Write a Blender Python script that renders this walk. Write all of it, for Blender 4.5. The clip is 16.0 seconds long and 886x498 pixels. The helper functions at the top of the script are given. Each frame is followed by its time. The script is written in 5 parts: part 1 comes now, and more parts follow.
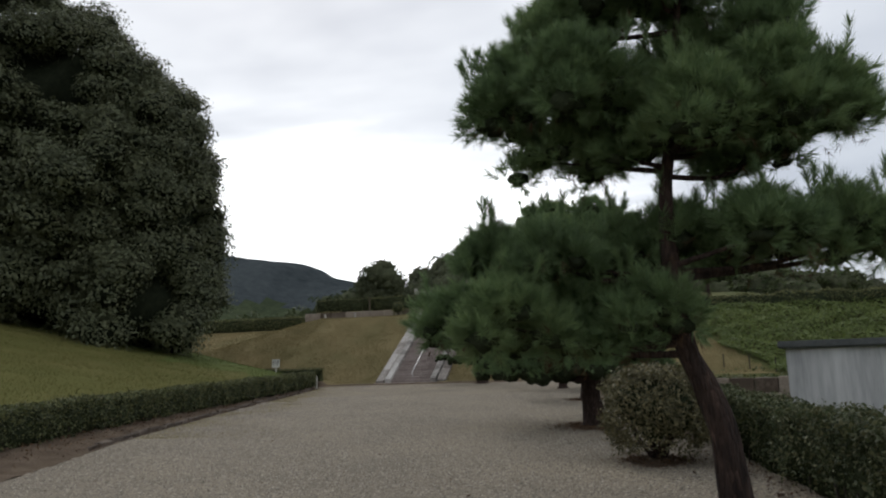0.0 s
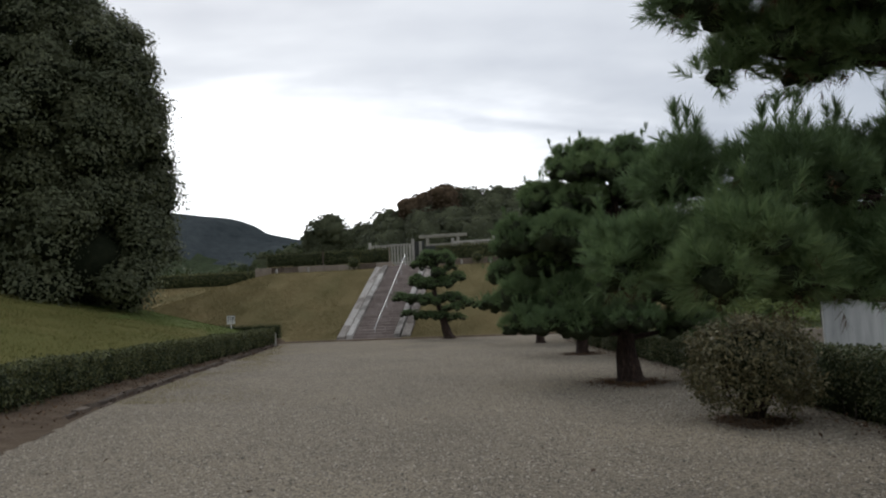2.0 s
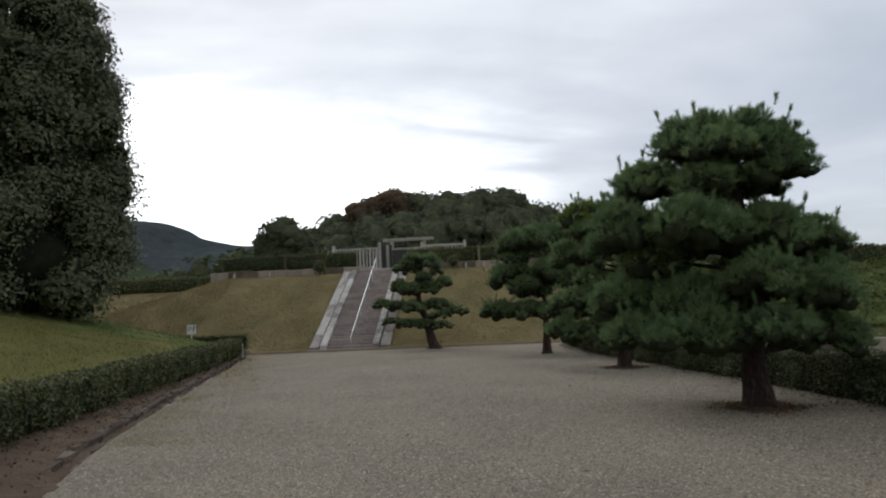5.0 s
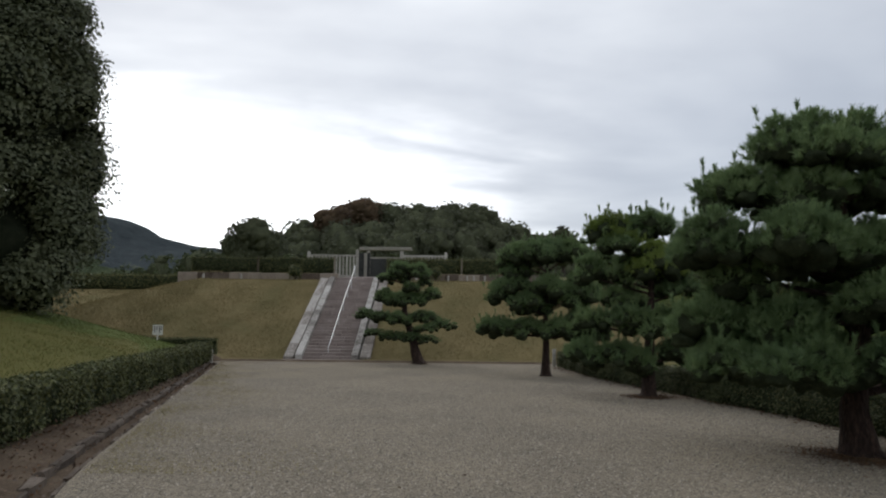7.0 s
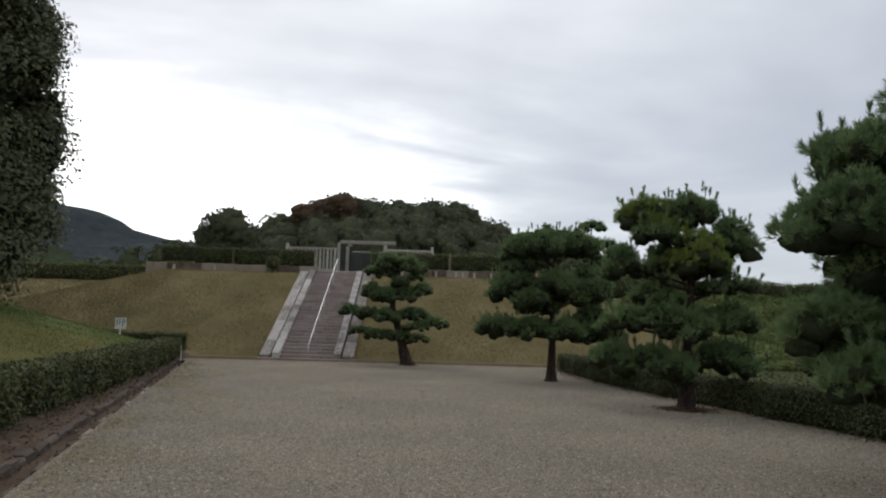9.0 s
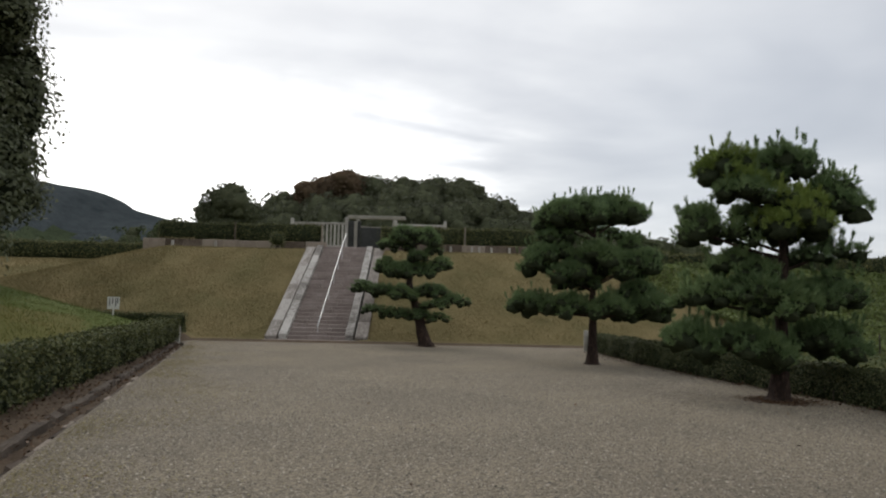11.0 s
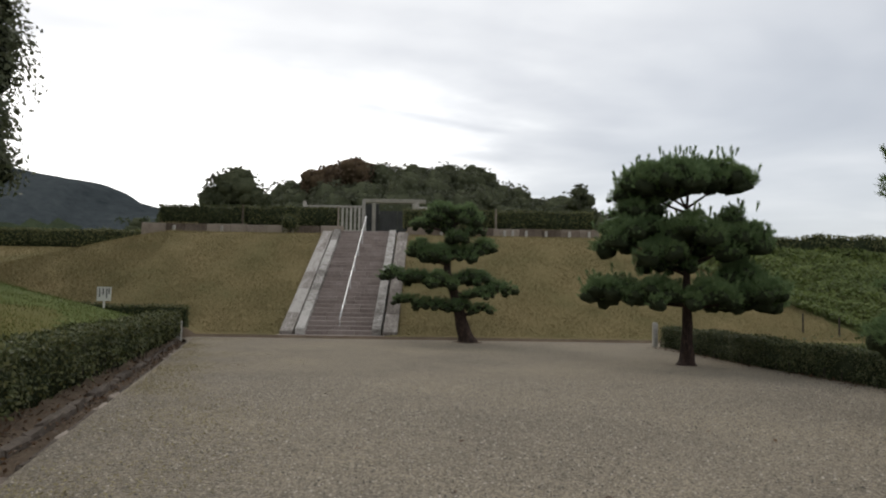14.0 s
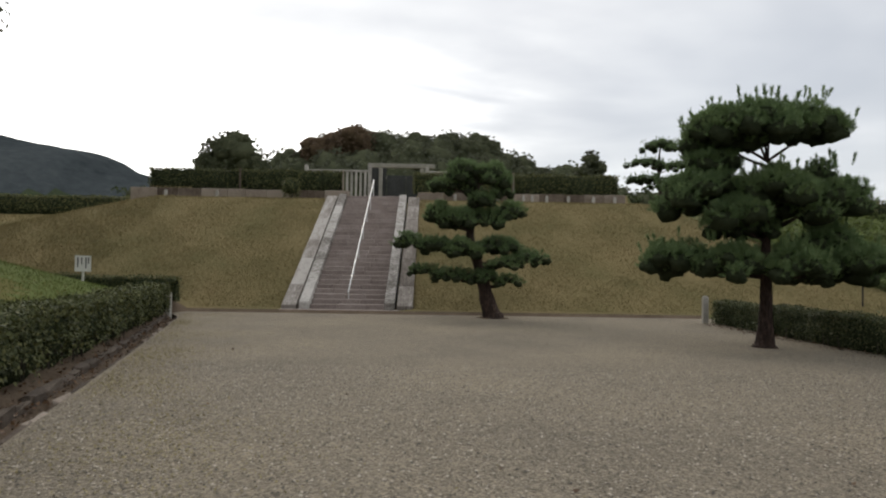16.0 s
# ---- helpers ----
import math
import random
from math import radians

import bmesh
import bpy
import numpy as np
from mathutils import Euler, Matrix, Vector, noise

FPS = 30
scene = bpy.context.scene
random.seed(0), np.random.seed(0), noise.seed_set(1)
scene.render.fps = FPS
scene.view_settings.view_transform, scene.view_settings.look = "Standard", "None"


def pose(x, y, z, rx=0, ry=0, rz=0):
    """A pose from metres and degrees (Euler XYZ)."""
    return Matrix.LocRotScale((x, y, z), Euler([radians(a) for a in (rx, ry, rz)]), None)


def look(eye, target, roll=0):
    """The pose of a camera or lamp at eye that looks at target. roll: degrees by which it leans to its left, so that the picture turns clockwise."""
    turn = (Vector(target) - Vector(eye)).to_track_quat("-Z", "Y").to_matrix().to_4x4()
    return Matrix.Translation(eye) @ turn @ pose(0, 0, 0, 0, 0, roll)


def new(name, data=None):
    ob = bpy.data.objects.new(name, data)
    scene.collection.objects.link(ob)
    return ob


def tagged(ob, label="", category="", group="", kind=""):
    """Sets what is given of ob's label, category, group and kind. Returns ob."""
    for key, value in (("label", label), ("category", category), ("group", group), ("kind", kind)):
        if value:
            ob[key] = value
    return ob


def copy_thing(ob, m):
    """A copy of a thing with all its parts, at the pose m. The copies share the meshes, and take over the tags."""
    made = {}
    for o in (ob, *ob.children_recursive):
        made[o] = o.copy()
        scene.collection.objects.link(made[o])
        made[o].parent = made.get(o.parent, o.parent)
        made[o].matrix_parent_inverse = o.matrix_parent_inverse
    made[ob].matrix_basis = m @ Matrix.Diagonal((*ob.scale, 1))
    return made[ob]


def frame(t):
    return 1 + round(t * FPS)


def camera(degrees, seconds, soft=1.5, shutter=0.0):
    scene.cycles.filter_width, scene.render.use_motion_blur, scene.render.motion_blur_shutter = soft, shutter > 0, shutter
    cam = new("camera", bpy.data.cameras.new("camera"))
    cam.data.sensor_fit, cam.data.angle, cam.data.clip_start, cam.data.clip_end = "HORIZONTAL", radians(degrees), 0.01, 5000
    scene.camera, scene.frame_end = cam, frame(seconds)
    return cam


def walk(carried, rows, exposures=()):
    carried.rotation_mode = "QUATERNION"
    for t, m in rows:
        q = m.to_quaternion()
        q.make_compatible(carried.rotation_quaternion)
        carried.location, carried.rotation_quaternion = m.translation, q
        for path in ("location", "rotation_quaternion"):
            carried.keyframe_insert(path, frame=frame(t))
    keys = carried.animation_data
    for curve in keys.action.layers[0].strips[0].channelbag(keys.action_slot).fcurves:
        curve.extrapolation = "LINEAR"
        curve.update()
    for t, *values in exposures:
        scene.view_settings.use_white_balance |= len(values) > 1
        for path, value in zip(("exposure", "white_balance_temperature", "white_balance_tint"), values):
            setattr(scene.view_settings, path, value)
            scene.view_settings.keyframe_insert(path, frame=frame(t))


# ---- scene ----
PATH = [
    (0, (7.498, -4.899, 1.638), (7.023, -2.979, 1.935), -2.1),
    (0.5, (6.946, -4.632, 1.647), (6.479, -2.705, 1.903), -1.7),
    (1, (6.437, -4.381, 1.644), (6.045, -2.434, 1.876), -1.5),
    (1.5, (5.9, -4.093, 1.642), (5.51, -2.141, 1.84), -1.8),
    (2, (5.389, -3.773, 1.639), (5.089, -1.803, 1.806), -2.4),
    (2.5, (4.914, -3.396, 1.647), (4.682, -1.419, 1.847), -3.2),
    (3, (4.417, -2.962, 1.648), (4.285, -0.977, 1.853), -3.9),
    (3.5, (3.932, -2.505, 1.665), (3.82, -0.515, 1.826), -4.9),
    (6, (1.702, -0.401, 1.823), (1.61, 1.587, 2.02), -0.1),
    (6.5, (1.35, 0.04, 1.797), (1.298, 2.028, 2.004), 0.6),
    (7, (1.04, 0.564, 1.77), (1.022, 2.552, 1.989), 0.6),
    (7.5, (0.804, 1.154, 1.751), (0.854, 3.143, 1.954), 1.8),
    (8, (0.617, 1.798, 1.74), (0.825, 3.776, 1.955), 2.3),
    (8.5, (0.445, 2.487, 1.728), (0.629, 4.466, 1.944), 1.5),
    (9, (0.272, 3.192, 1.721), (0.322, 5.18, 1.939), 1.6),
    (11.5, (-0.634, 6.618, 1.651), (-0.59, 8.614, 1.768), 1.2),
    (12, (-0.874, 7.334, 1.639), (-0.839, 9.332, 1.722), 1.4),
    (12.5, (-1.113, 8.033, 1.624), (-1.067, 10.03, 1.725), 2.1),
    (13, (-1.336, 8.719, 1.609), (-1.295, 10.715, 1.734), 2.0),
    (13.5, (-1.532, 9.391, 1.592), (-1.494, 11.386, 1.726), 1.5),
    (14, (-1.697, 10.069, 1.572), (-1.666, 12.065, 1.704), 0.9),
    (14.5, (-1.828, 10.747, 1.556), (-1.774, 12.742, 1.692), 0.7),
    (15, (-1.977, 11.464, 1.545), (-1.918, 13.457, 1.689), 0.2),
    (15.5, (-2.158, 12.191, 1.535), (-2.09, 14.188, 1.615), 0.8),
    (16, (-2.368, 12.935, 1.531), (-2.335, 14.935, 1.58), 0.9),
]
cam = camera(64.7, 16.0, soft=2.1)
walk(cam, [(t, look(eye, target, roll)) for t, eye, target, roll in PATH],
     exposures=[(0, 0.38, 6500, 10), (1.0, 0.28, 6450, 10), (3.5, 0.3, 6450, 10), (6, 0.44, 6450, 10), (6.5, 0.36, 6450, 10), (7.5, 0.32, 6450, 10), (8.5, 0.39, 6500, 10), (9, 0.37, 6550, 10), (11.5, 0.5, 6800, 10), (13, 0.58, 6800, 10), (14.5, 0.49, 6800, 10), (15.5, 0.5, 6850, 10), (16, 0.6, 6900, 10)])

# ---- world, sun, exposure ----
SUN_AZ, SUN_EL = radians(-28), radians(42)        # behind the clouds, ahead and to the left


def ramp(nt, fac, stops):
    r = nt.nodes.new("ShaderNodeValToRGB")
    while len(r.color_ramp.elements) < len(stops):
        r.color_ramp.elements.new(0.5)
    for e, (p, c) in zip(r.color_ramp.elements, stops):
        e.position, e.color = p, (*c, 1)
    nt.links.new(fac, r.inputs[0])
    return r.outputs[0]


def node(nt, kind, *links, **values):
    n = nt.nodes.new(kind)
    for i, l in enumerate(links):
        if l is not None:
            if isinstance(l, (int, float)):
                n.inputs[i].default_value = l
            else:
                nt.links.new(l, n.inputs[i])
    for k, v in values.items():
        if k == "op":
            n.operation = v
        else:
            n.inputs[k].default_value = v
    return n


def mix(nt, fac, a, b, blend="MIX"):
    m = nt.nodes.new("ShaderNodeMix")
    m.data_type, m.blend_type = "RGBA", blend
    for i, v in ((0, fac), (6, a), (7, b)):
        if isinstance(v, (int, float)):
            m.inputs[i].default_value = v
        elif isinstance(v, tuple):
            m.inputs[i].default_value = (*v, 1)
        else:
            nt.links.new(v, m.inputs[i])
    return m.outputs[2]


def make_world():
    world = bpy.data.worlds.new("overcast_sky")
    scene.world = world
    world.use_nodes = True
    nt = world.node_tree
    bg = nt.nodes["Background"]
    sky = nt.nodes.new("ShaderNodeTexSky")
    sky.sky_type, sky.sun_disc = "NISHITA", False
    sky.sun_elevation, sky.sun_rotation = SUN_EL, SUN_AZ
    tc = nt.nodes.new("ShaderNodeTexCoord")
    sep = node(nt, "ShaderNodeSeparateXYZ", tc.outputs["Generated"])
    up = node(nt, "ShaderNodeMath", sep.outputs[2], 0.0, op="MAXIMUM").outputs[0]
    up = node(nt, "ShaderNodeMath", up, 0.16, op="ADD").outputs[0]
    u = node(nt, "ShaderNodeMath", sep.outputs[0], up, op="DIVIDE").outputs[0]
    v = node(nt, "ShaderNodeMath", sep.outputs[1], up, op="DIVIDE").outputs[0]
    u = node(nt, "ShaderNodeMath", u, 0.8, op="MULTIPLY").outputs[0]
    deck = node(nt, "ShaderNodeCombineXYZ", u, v, 3.7).outputs[0]
    big = node(nt, "ShaderNodeTexNoise", deck, Scale=0.7, Detail=4.0, Roughness=0.5, Distortion=0.7)
    small = node(nt, "ShaderNodeTexNoise", deck, Scale=2.6, Detail=4.0, Roughness=0.5)
    f = mix(nt, 0.18, big.outputs[0], small.outputs[0])
    cloud = ramp(nt, f, [(0.37, (0.37, 0.39, 0.43)), (0.45, (0.475, 0.495, 0.53)), (0.53, (0.61, 0.63, 0.655)), (0.62, (0.86, 0.868, 0.88))])
    # a heavier bank of cloud low down to the right
    e = node(nt, "ShaderNodeVectorMath", tc.outputs["Generated"], op="DOT_PRODUCT")
    e.inputs[1].default_value = (0.53, 0.845, 0.06)
    heavy = node(nt, "ShaderNodeMapRange", e.outputs["Value"])
    heavy.interpolation_type = "SMOOTHSTEP"
    heavy.inputs["From Min"].default_value, heavy.inputs["From Max"].default_value = 0.88, 0.995
    heavy.inputs["To Max"].default_value = 0.72
    cloud = mix(nt, heavy.outputs[0], cloud, (0.34, 0.37, 0.42))
    # the thin part of the deck before the hidden sun is the brightest
    d = node(nt, "ShaderNodeVectorMath", tc.outputs["Generated"], op="DOT_PRODUCT")
    d.inputs[1].default_value = (-0.33, 0.93, 0.15)
    fold = node(nt, "ShaderNodeMath", f, 0.42, op="MULTIPLY").outputs[0]
    fold = node(nt, "ShaderNodeMath", d.outputs["Value"], fold, op="ADD").outputs[0]
    fold = node(nt, "ShaderNodeMapRange", fold)
    fold.interpolation_type = "SMOOTHSTEP"
    fold.inputs["From Min"].default_value, fold.inputs["From Max"].default_value = 1.08, 1.2
    tilt = node(nt, "ShaderNodeMath", f, 0.45, op="MULTIPLY").outputs[0]
    tilt = node(nt, "ShaderNodeMath", sep.outputs[2], tilt, op="SUBTRACT").outputs[0]
    low = node(nt, "ShaderNodeMapRange", tilt)
    low.interpolation_type = "SMOOTHSTEP"
    low.inputs["From Min"].default_value, low.inputs["From Max"].default_value = 0.09, -0.03
    thin = node(nt, "ShaderNodeMath", fold.outputs[0], low.outputs[0], op="MULTIPLY").outputs[0]
    lit = mix(nt, thin, cloud, (1.3, 1.31, 1.33))
    blue = node(nt, "ShaderNodeVectorMath", sky.outputs[0], op="SCALE")
    blue.inputs["Scale"].default_value = 0.012
    total = mix(nt, 1.0, lit, blue.outputs[0], "ADD")
    nt.links.new(total, bg.inputs[0])
    bg.inputs[1].default_value = 1.0
    sun = new("sun", bpy.data.lights.new("sun", "SUN"))
    sun.data.energy, sun.data.angle, sun.data.color = 0.6, radians(25), (1.0, 0.96, 0.9)
    way = Vector((math.sin(SUN_AZ) * math.cos(SUN_EL), math.cos(SUN_AZ) * math.cos(SUN_EL), math.sin(SUN_EL)))
    sun.matrix_world = look(way * 200, (0, 0, 0))


make_world()

# ---- materials ----


def surface(name, cols, scale=2.0, fine=30.0, rough=0.9, bump=0.3, dist=0.02, cells=0.0, spec=0.3, stretch=(1, 1, 1), island=0.0, per_object=0.0, metal=0.0, sharp=0.18):
    """cols: dark, middle and light; a coarse and a fine noise mix them; cells: cracks or pebbles of that many a metre."""
    m = bpy.data.materials.new(name)
    m.use_nodes = True
    nt = m.node_tree
    bsdf = nt.nodes["Principled BSDF"]
    tc = nt.nodes.new("ShaderNodeTexCoord")
    mp = node(nt, "ShaderNodeMapping", tc.outputs["Object"])
    mp.inputs["Scale"].default_value = stretch
    co = mp.outputs[0]
    a = node(nt, "ShaderNodeTexNoise", co, Scale=scale, Detail=4.0, Roughness=0.6)
    b = node(nt, "ShaderNodeTexNoise", co, Scale=fine, Detail=4.0, Roughness=0.65)
    f = mix(nt, 0.5, a.outputs[0], b.outputs[0])
    if island:
        g = nt.nodes.new("ShaderNodeNewGeometry")
        f = mix(nt, island, f, g.outputs["Random Per Island"])
    if per_object:
        o = nt.nodes.new("ShaderNodeObjectInfo")
        f = mix(nt, per_object, f, o.outputs["Random"])
    h = b.outputs[0]
    lo, hi = (0.5 - sharp, 0.5 + sharp) if not island else (0.2, 0.8)
    col = ramp(nt, f, [(lo, cols[0]), (0.5, cols[1]), (hi, cols[2])])
    if cells:
        vo = node(nt, "ShaderNodeTexVoronoi", co, Scale=cells)
        shade = ramp(nt, vo.outputs["Color"], [(0.0, (0.42, 0.42, 0.42)), (1.0, (1.58, 1.57, 1.54))])
        col = mix(nt, 1.0, col, shade, "MULTIPLY")
        h = node(nt, "ShaderNodeMath", 1.0, vo.outputs["Distance"], op="SUBTRACT").outputs[0]
    nt.links.new(col, bsdf.inputs["Base Color"])
    bsdf.inputs["Roughness"].default_value = rough
    bsdf.inputs["Specular IOR Level"].default_value = spec
    bsdf.inputs["Metallic"].default_value = metal
    bp = node(nt, "ShaderNodeBump", Strength=bump, Distance=dist)
    nt.links.new(h, bp.inputs["Height"])
    nt.links.new(bp.outputs[0], bsdf.inputs["Normal"])
    return m


def leafy(name, cols, rough=0.55, through_light=0.25, island=0.75, scale=0.8):
    """Leaves, needles and blades: each its own tone, patches of tone over metres, some light through."""
    m = bpy.data.materials.new(name)
    m.use_nodes = True
    nt = m.node_tree
    bsdf = nt.nodes["Principled BSDF"]
    g = nt.nodes.new("ShaderNodeNewGeometry")
    tc = nt.nodes.new("ShaderNodeTexCoord")
    n = node(nt, "ShaderNodeTexNoise", tc.outputs["Object"], Scale=scale, Detail=3.0)
    o = nt.nodes.new("ShaderNodeObjectInfo")
    f = mix(nt, island, n.outputs[0], g.outputs["Random Per Island"])
    f = mix(nt, 0.2, f, o.outputs["Random"])
    col = ramp(nt, f, [(0.12, cols[0]), (0.5, cols[1]), (0.9, cols[2])])
    nt.links.new(col, bsdf.inputs["Base Color"])
    bsdf.inputs["Roughness"].default_value = rough
    bsdf.inputs["Specular IOR Level"].default_value = 0.3
    tr = nt.nodes.new("ShaderNodeBsdfTranslucent")
    nt.links.new(col, tr.inputs[0])
    mx = nt.nodes.new("ShaderNodeMixShader")
    mx.inputs[0].default_value = through_light
    nt.links.new(bsdf.outputs[0], mx.inputs[1])
    nt.links.new(tr.outputs[0], mx.inputs[2])
    nt.links.new(mx.outputs[0], nt.nodes["Material Output"].inputs[0])
    return m


GRAVEL = surface("pale_gravel", ((0.176, 0.153, 0.118), (0.24, 0.207, 0.158), (0.305, 0.258, 0.186)), 0.3, 16, 0.95, 1.0, 0.02, cells=50)
PEBBLE = surface("pebble", ((0.095, 0.085, 0.072), (0.235, 0.206, 0.164), (0.45, 0.4, 0.33)), 3, 60, 0.9, 0.2, 0.004, island=0.85)
BANK = surface("dry_bank_turf", ((0.092, 0.096, 0.038), (0.17, 0.139, 0.066), (0.24, 0.187, 0.096)), 0.35, 9, 1.0, 0.8, 0.06, spec=0.1)
LAWN = surface("mown_lawn", ((0.078, 0.083, 0.022), (0.112, 0.11, 0.033), (0.168, 0.138, 0.054)), 0.25, 14, 1.0, 0.6, 0.04, spec=0.1)
FRESH_LAWN = surface("fresh_green_lawn", ((0.06, 0.084, 0.021), (0.088, 0.116, 0.031), (0.128, 0.142, 0.046)), 0.25, 14, 1.0, 0.6, 0.04, spec=0.1)
EARTH = surface("dark_earth", ((0.06, 0.043, 0.03), (0.108, 0.08, 0.056), (0.165, 0.128, 0.092)), 1.5, 25, 1.0, 0.8, 0.03, spec=0.1)
FIELD = surface("weedy_ground", ((0.049, 0.0585, 0.0208), (0.084, 0.091, 0.0325), (0.14, 0.1235, 0.052)), 0.4, 8, 1.0, 0.8, 0.08, spec=0.1)
STEP = surface("worn_step_stone", ((0.17, 0.138, 0.124), (0.28, 0.233, 0.212), (0.385, 0.33, 0.303)), 1.6, 22, 0.9, 0.5, 0.01, per_object=0.12)
GRANITE = surface("weathered_granite", ((0.12, 0.107, 0.094), (0.3, 0.282, 0.258), (0.47, 0.45, 0.42)), 0.9, 9, 0.85, 0.4, 0.008, per_object=0.12, sharp=0.1)
SIDESLAB = surface("streaked_side_slab", ((0.1, 0.084, 0.07), (0.225, 0.2, 0.176), (0.42, 0.395, 0.365)), 1.4, 8, 0.9, 0.5, 0.01, per_object=0.3, stretch=(2.6, 0.5, 0.5), sharp=0.12)
WALLSTONE = surface("stained_wall_stone", ((0.075, 0.055, 0.041), (0.175, 0.14, 0.111), (0.31, 0.262, 0.215)), 1.3, 14, 0.9, 0.5, 0.01, per_object=0.35, sharp=0.16)
DARKSTONE = surface("damp_dark_stone", ((0.05, 0.039, 0.031), (0.1, 0.079, 0.062), (0.175, 0.142, 0.113)), 2.5, 22, 0.95, 0.8, 0.02, per_object=0.15)
FENCE = surface("lichen_granite", ((0.22, 0.21, 0.185), (0.36, 0.345, 0.31), (0.48, 0.46, 0.42)), 2.5, 30, 0.85, 0.3, 0.006, per_object=0.2)
TORII = surface("grey_torii_stone", ((0.16, 0.155, 0.13), (0.25, 0.24, 0.205), (0.34, 0.325, 0.28)), 2.0, 30, 0.85, 0.3, 0.006)
GATE = surface("dark_gate_metal", ((0.03, 0.032, 0.03), (0.05, 0.053, 0.05), (0.075, 0.078, 0.072)), 2.0, 30, 0.85, 0.1, 0.003)
STEEL = surface("brushed_rail_steel", ((0.50, 0.50, 0.49), (0.60, 0.60, 0.59), (0.68, 0.68, 0.67)), 3.0, 60, 0.4, 0.05, 0.001, metal=0.6)
CONCRETE = surface("streaked_concrete", ((0.25, 0.255, 0.255), (0.42, 0.425, 0.425), (0.56, 0.565, 0.56)), 1.6, 9, 0.9, 0.3, 0.006, stretch=(1, 1, 0.1))
ROOFING = surface("dark_roof_sheet", ((0.05, 0.055, 0.055), (0.075, 0.08, 0.08), (0.11, 0.115, 0.11)), 1.5, 20, 0.7, 0.2, 0.004)
BOARD = surface("white_sign_paint", ((0.52, 0.51, 0.48), (0.62, 0.61, 0.58), (0.70, 0.69, 0.66)), 3, 40, 0.6, 0.05, 0.001)
INK = surface("faded_black_lettering", ((0.03, 0.03, 0.03), (0.05, 0.05, 0.05), (0.08, 0.08, 0.08)), 5, 60, 0.7, 0.05, 0.001)
BARK = surface("pine_bark", ((0.014, 0.009, 0.008), (0.036, 0.023, 0.018), (0.075, 0.047, 0.036)), 5, 22, 0.95, 1.0, 0.03, cells=34, stretch=(1, 1, 0.28))
GREYBARK = surface("grey_brown_bark", ((0.025, 0.02, 0.016), (0.05, 0.042, 0.034), (0.08, 0.068, 0.055)), 4, 20, 0.95, 0.8, 0.03, stretch=(1, 1, 0.3))
NEEDLES = leafy("pine_needles", ((0.076, 0.118, 0.06), (0.148, 0.22, 0.096), (0.27, 0.345, 0.15)), 0.5, 0.38, 0.3, 4.5)
FRESH = leafy("yellow_green_needles", ((0.09, 0.132, 0.034), (0.18, 0.244, 0.058), (0.31, 0.36, 0.095)), 0.5, 0.25, 0.35, 4.0)
DRY = leafy("dead_brown_needles", ((0.04, 0.022, 0.01), (0.075, 0.04, 0.018), (0.11, 0.06, 0.026)), 0.7, 0.15)
# woodland crown cores: leaf tones darkened to paint the shade inside
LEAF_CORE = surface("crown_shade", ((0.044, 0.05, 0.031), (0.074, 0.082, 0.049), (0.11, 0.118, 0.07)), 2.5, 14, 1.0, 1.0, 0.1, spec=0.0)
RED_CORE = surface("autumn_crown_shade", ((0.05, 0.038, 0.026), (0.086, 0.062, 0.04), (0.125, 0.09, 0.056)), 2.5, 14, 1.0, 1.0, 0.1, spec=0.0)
# twigs inside pines, hedges and bushes, with leaf shade painted into the colour
INNER = surface("twigs_with_painted_shade", ((0.022, 0.029, 0.017), (0.037, 0.046, 0.026), (0.058, 0.069, 0.038)), 4, 25, 1.0, 1.0, 0.05, spec=0.0)
HEDGE_LEAF = leafy("hedge_leaf", ((0.036, 0.046, 0.018), (0.087, 0.099, 0.036), (0.195, 0.182, 0.07)), 0.62, 0.15, 0.7, 1.2)
HEDGE_R_LEAF = leafy("dull_hedge_leaf", ((0.0304, 0.0422, 0.0179), (0.0676, 0.0845, 0.0329), (0.1521, 0.1381, 0.0673)), 0.62, 0.15, 0.7, 1.2)
AZALEA_LEAF = leafy("azalea_leaf", ((0.0516, 0.0519, 0.0245), (0.1148, 0.1061, 0.051), (0.218, 0.1823, 0.0938)), 0.5, 0.2, 0.7, 2.5)
BROAD_LEAF = leafy("evergreen_leaf", ((0.041, 0.051, 0.03), (0.083, 0.096, 0.05), (0.155, 0.16, 0.084)), 0.6, 0.2, 0.3, 0.7)
# near-black core tone: the evergreen's inner shade painted as colour
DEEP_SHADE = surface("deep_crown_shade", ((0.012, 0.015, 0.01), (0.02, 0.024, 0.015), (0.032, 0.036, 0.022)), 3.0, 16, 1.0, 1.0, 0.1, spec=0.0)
WOOD_LEAF = leafy("woodland_leaf", ((0.06, 0.068, 0.045), (0.106, 0.116, 0.073), (0.165, 0.17, 0.105)), 0.75, 0.2, 0.35, 0.2)
RED_LEAF = leafy("autumn_red_leaf", ((0.078, 0.06, 0.04), (0.138, 0.096, 0.062), (0.2, 0.142, 0.088)), 0.75, 0.15, 0.3, 0.2)
PALE_LEAF = leafy("paler_shrub_leaf", ((0.03, 0.045, 0.014), (0.055, 0.075, 0.024), (0.09, 0.105, 0.036)), 0.6, 0.2, 0.5, 0.25)
WEED_LEAF = leafy("kudzu_leaf", ((0.062, 0.088, 0.024), (0.122, 0.16, 0.044), (0.222, 0.262, 0.076)), 0.6, 0.3, 0.4, 0.35)
BLADE = leafy("dry_grass_blade", ((0.108, 0.112, 0.046), (0.2, 0.165, 0.08), (0.292, 0.232, 0.116)), 0.9, 0.2, 0.4, 0.35)
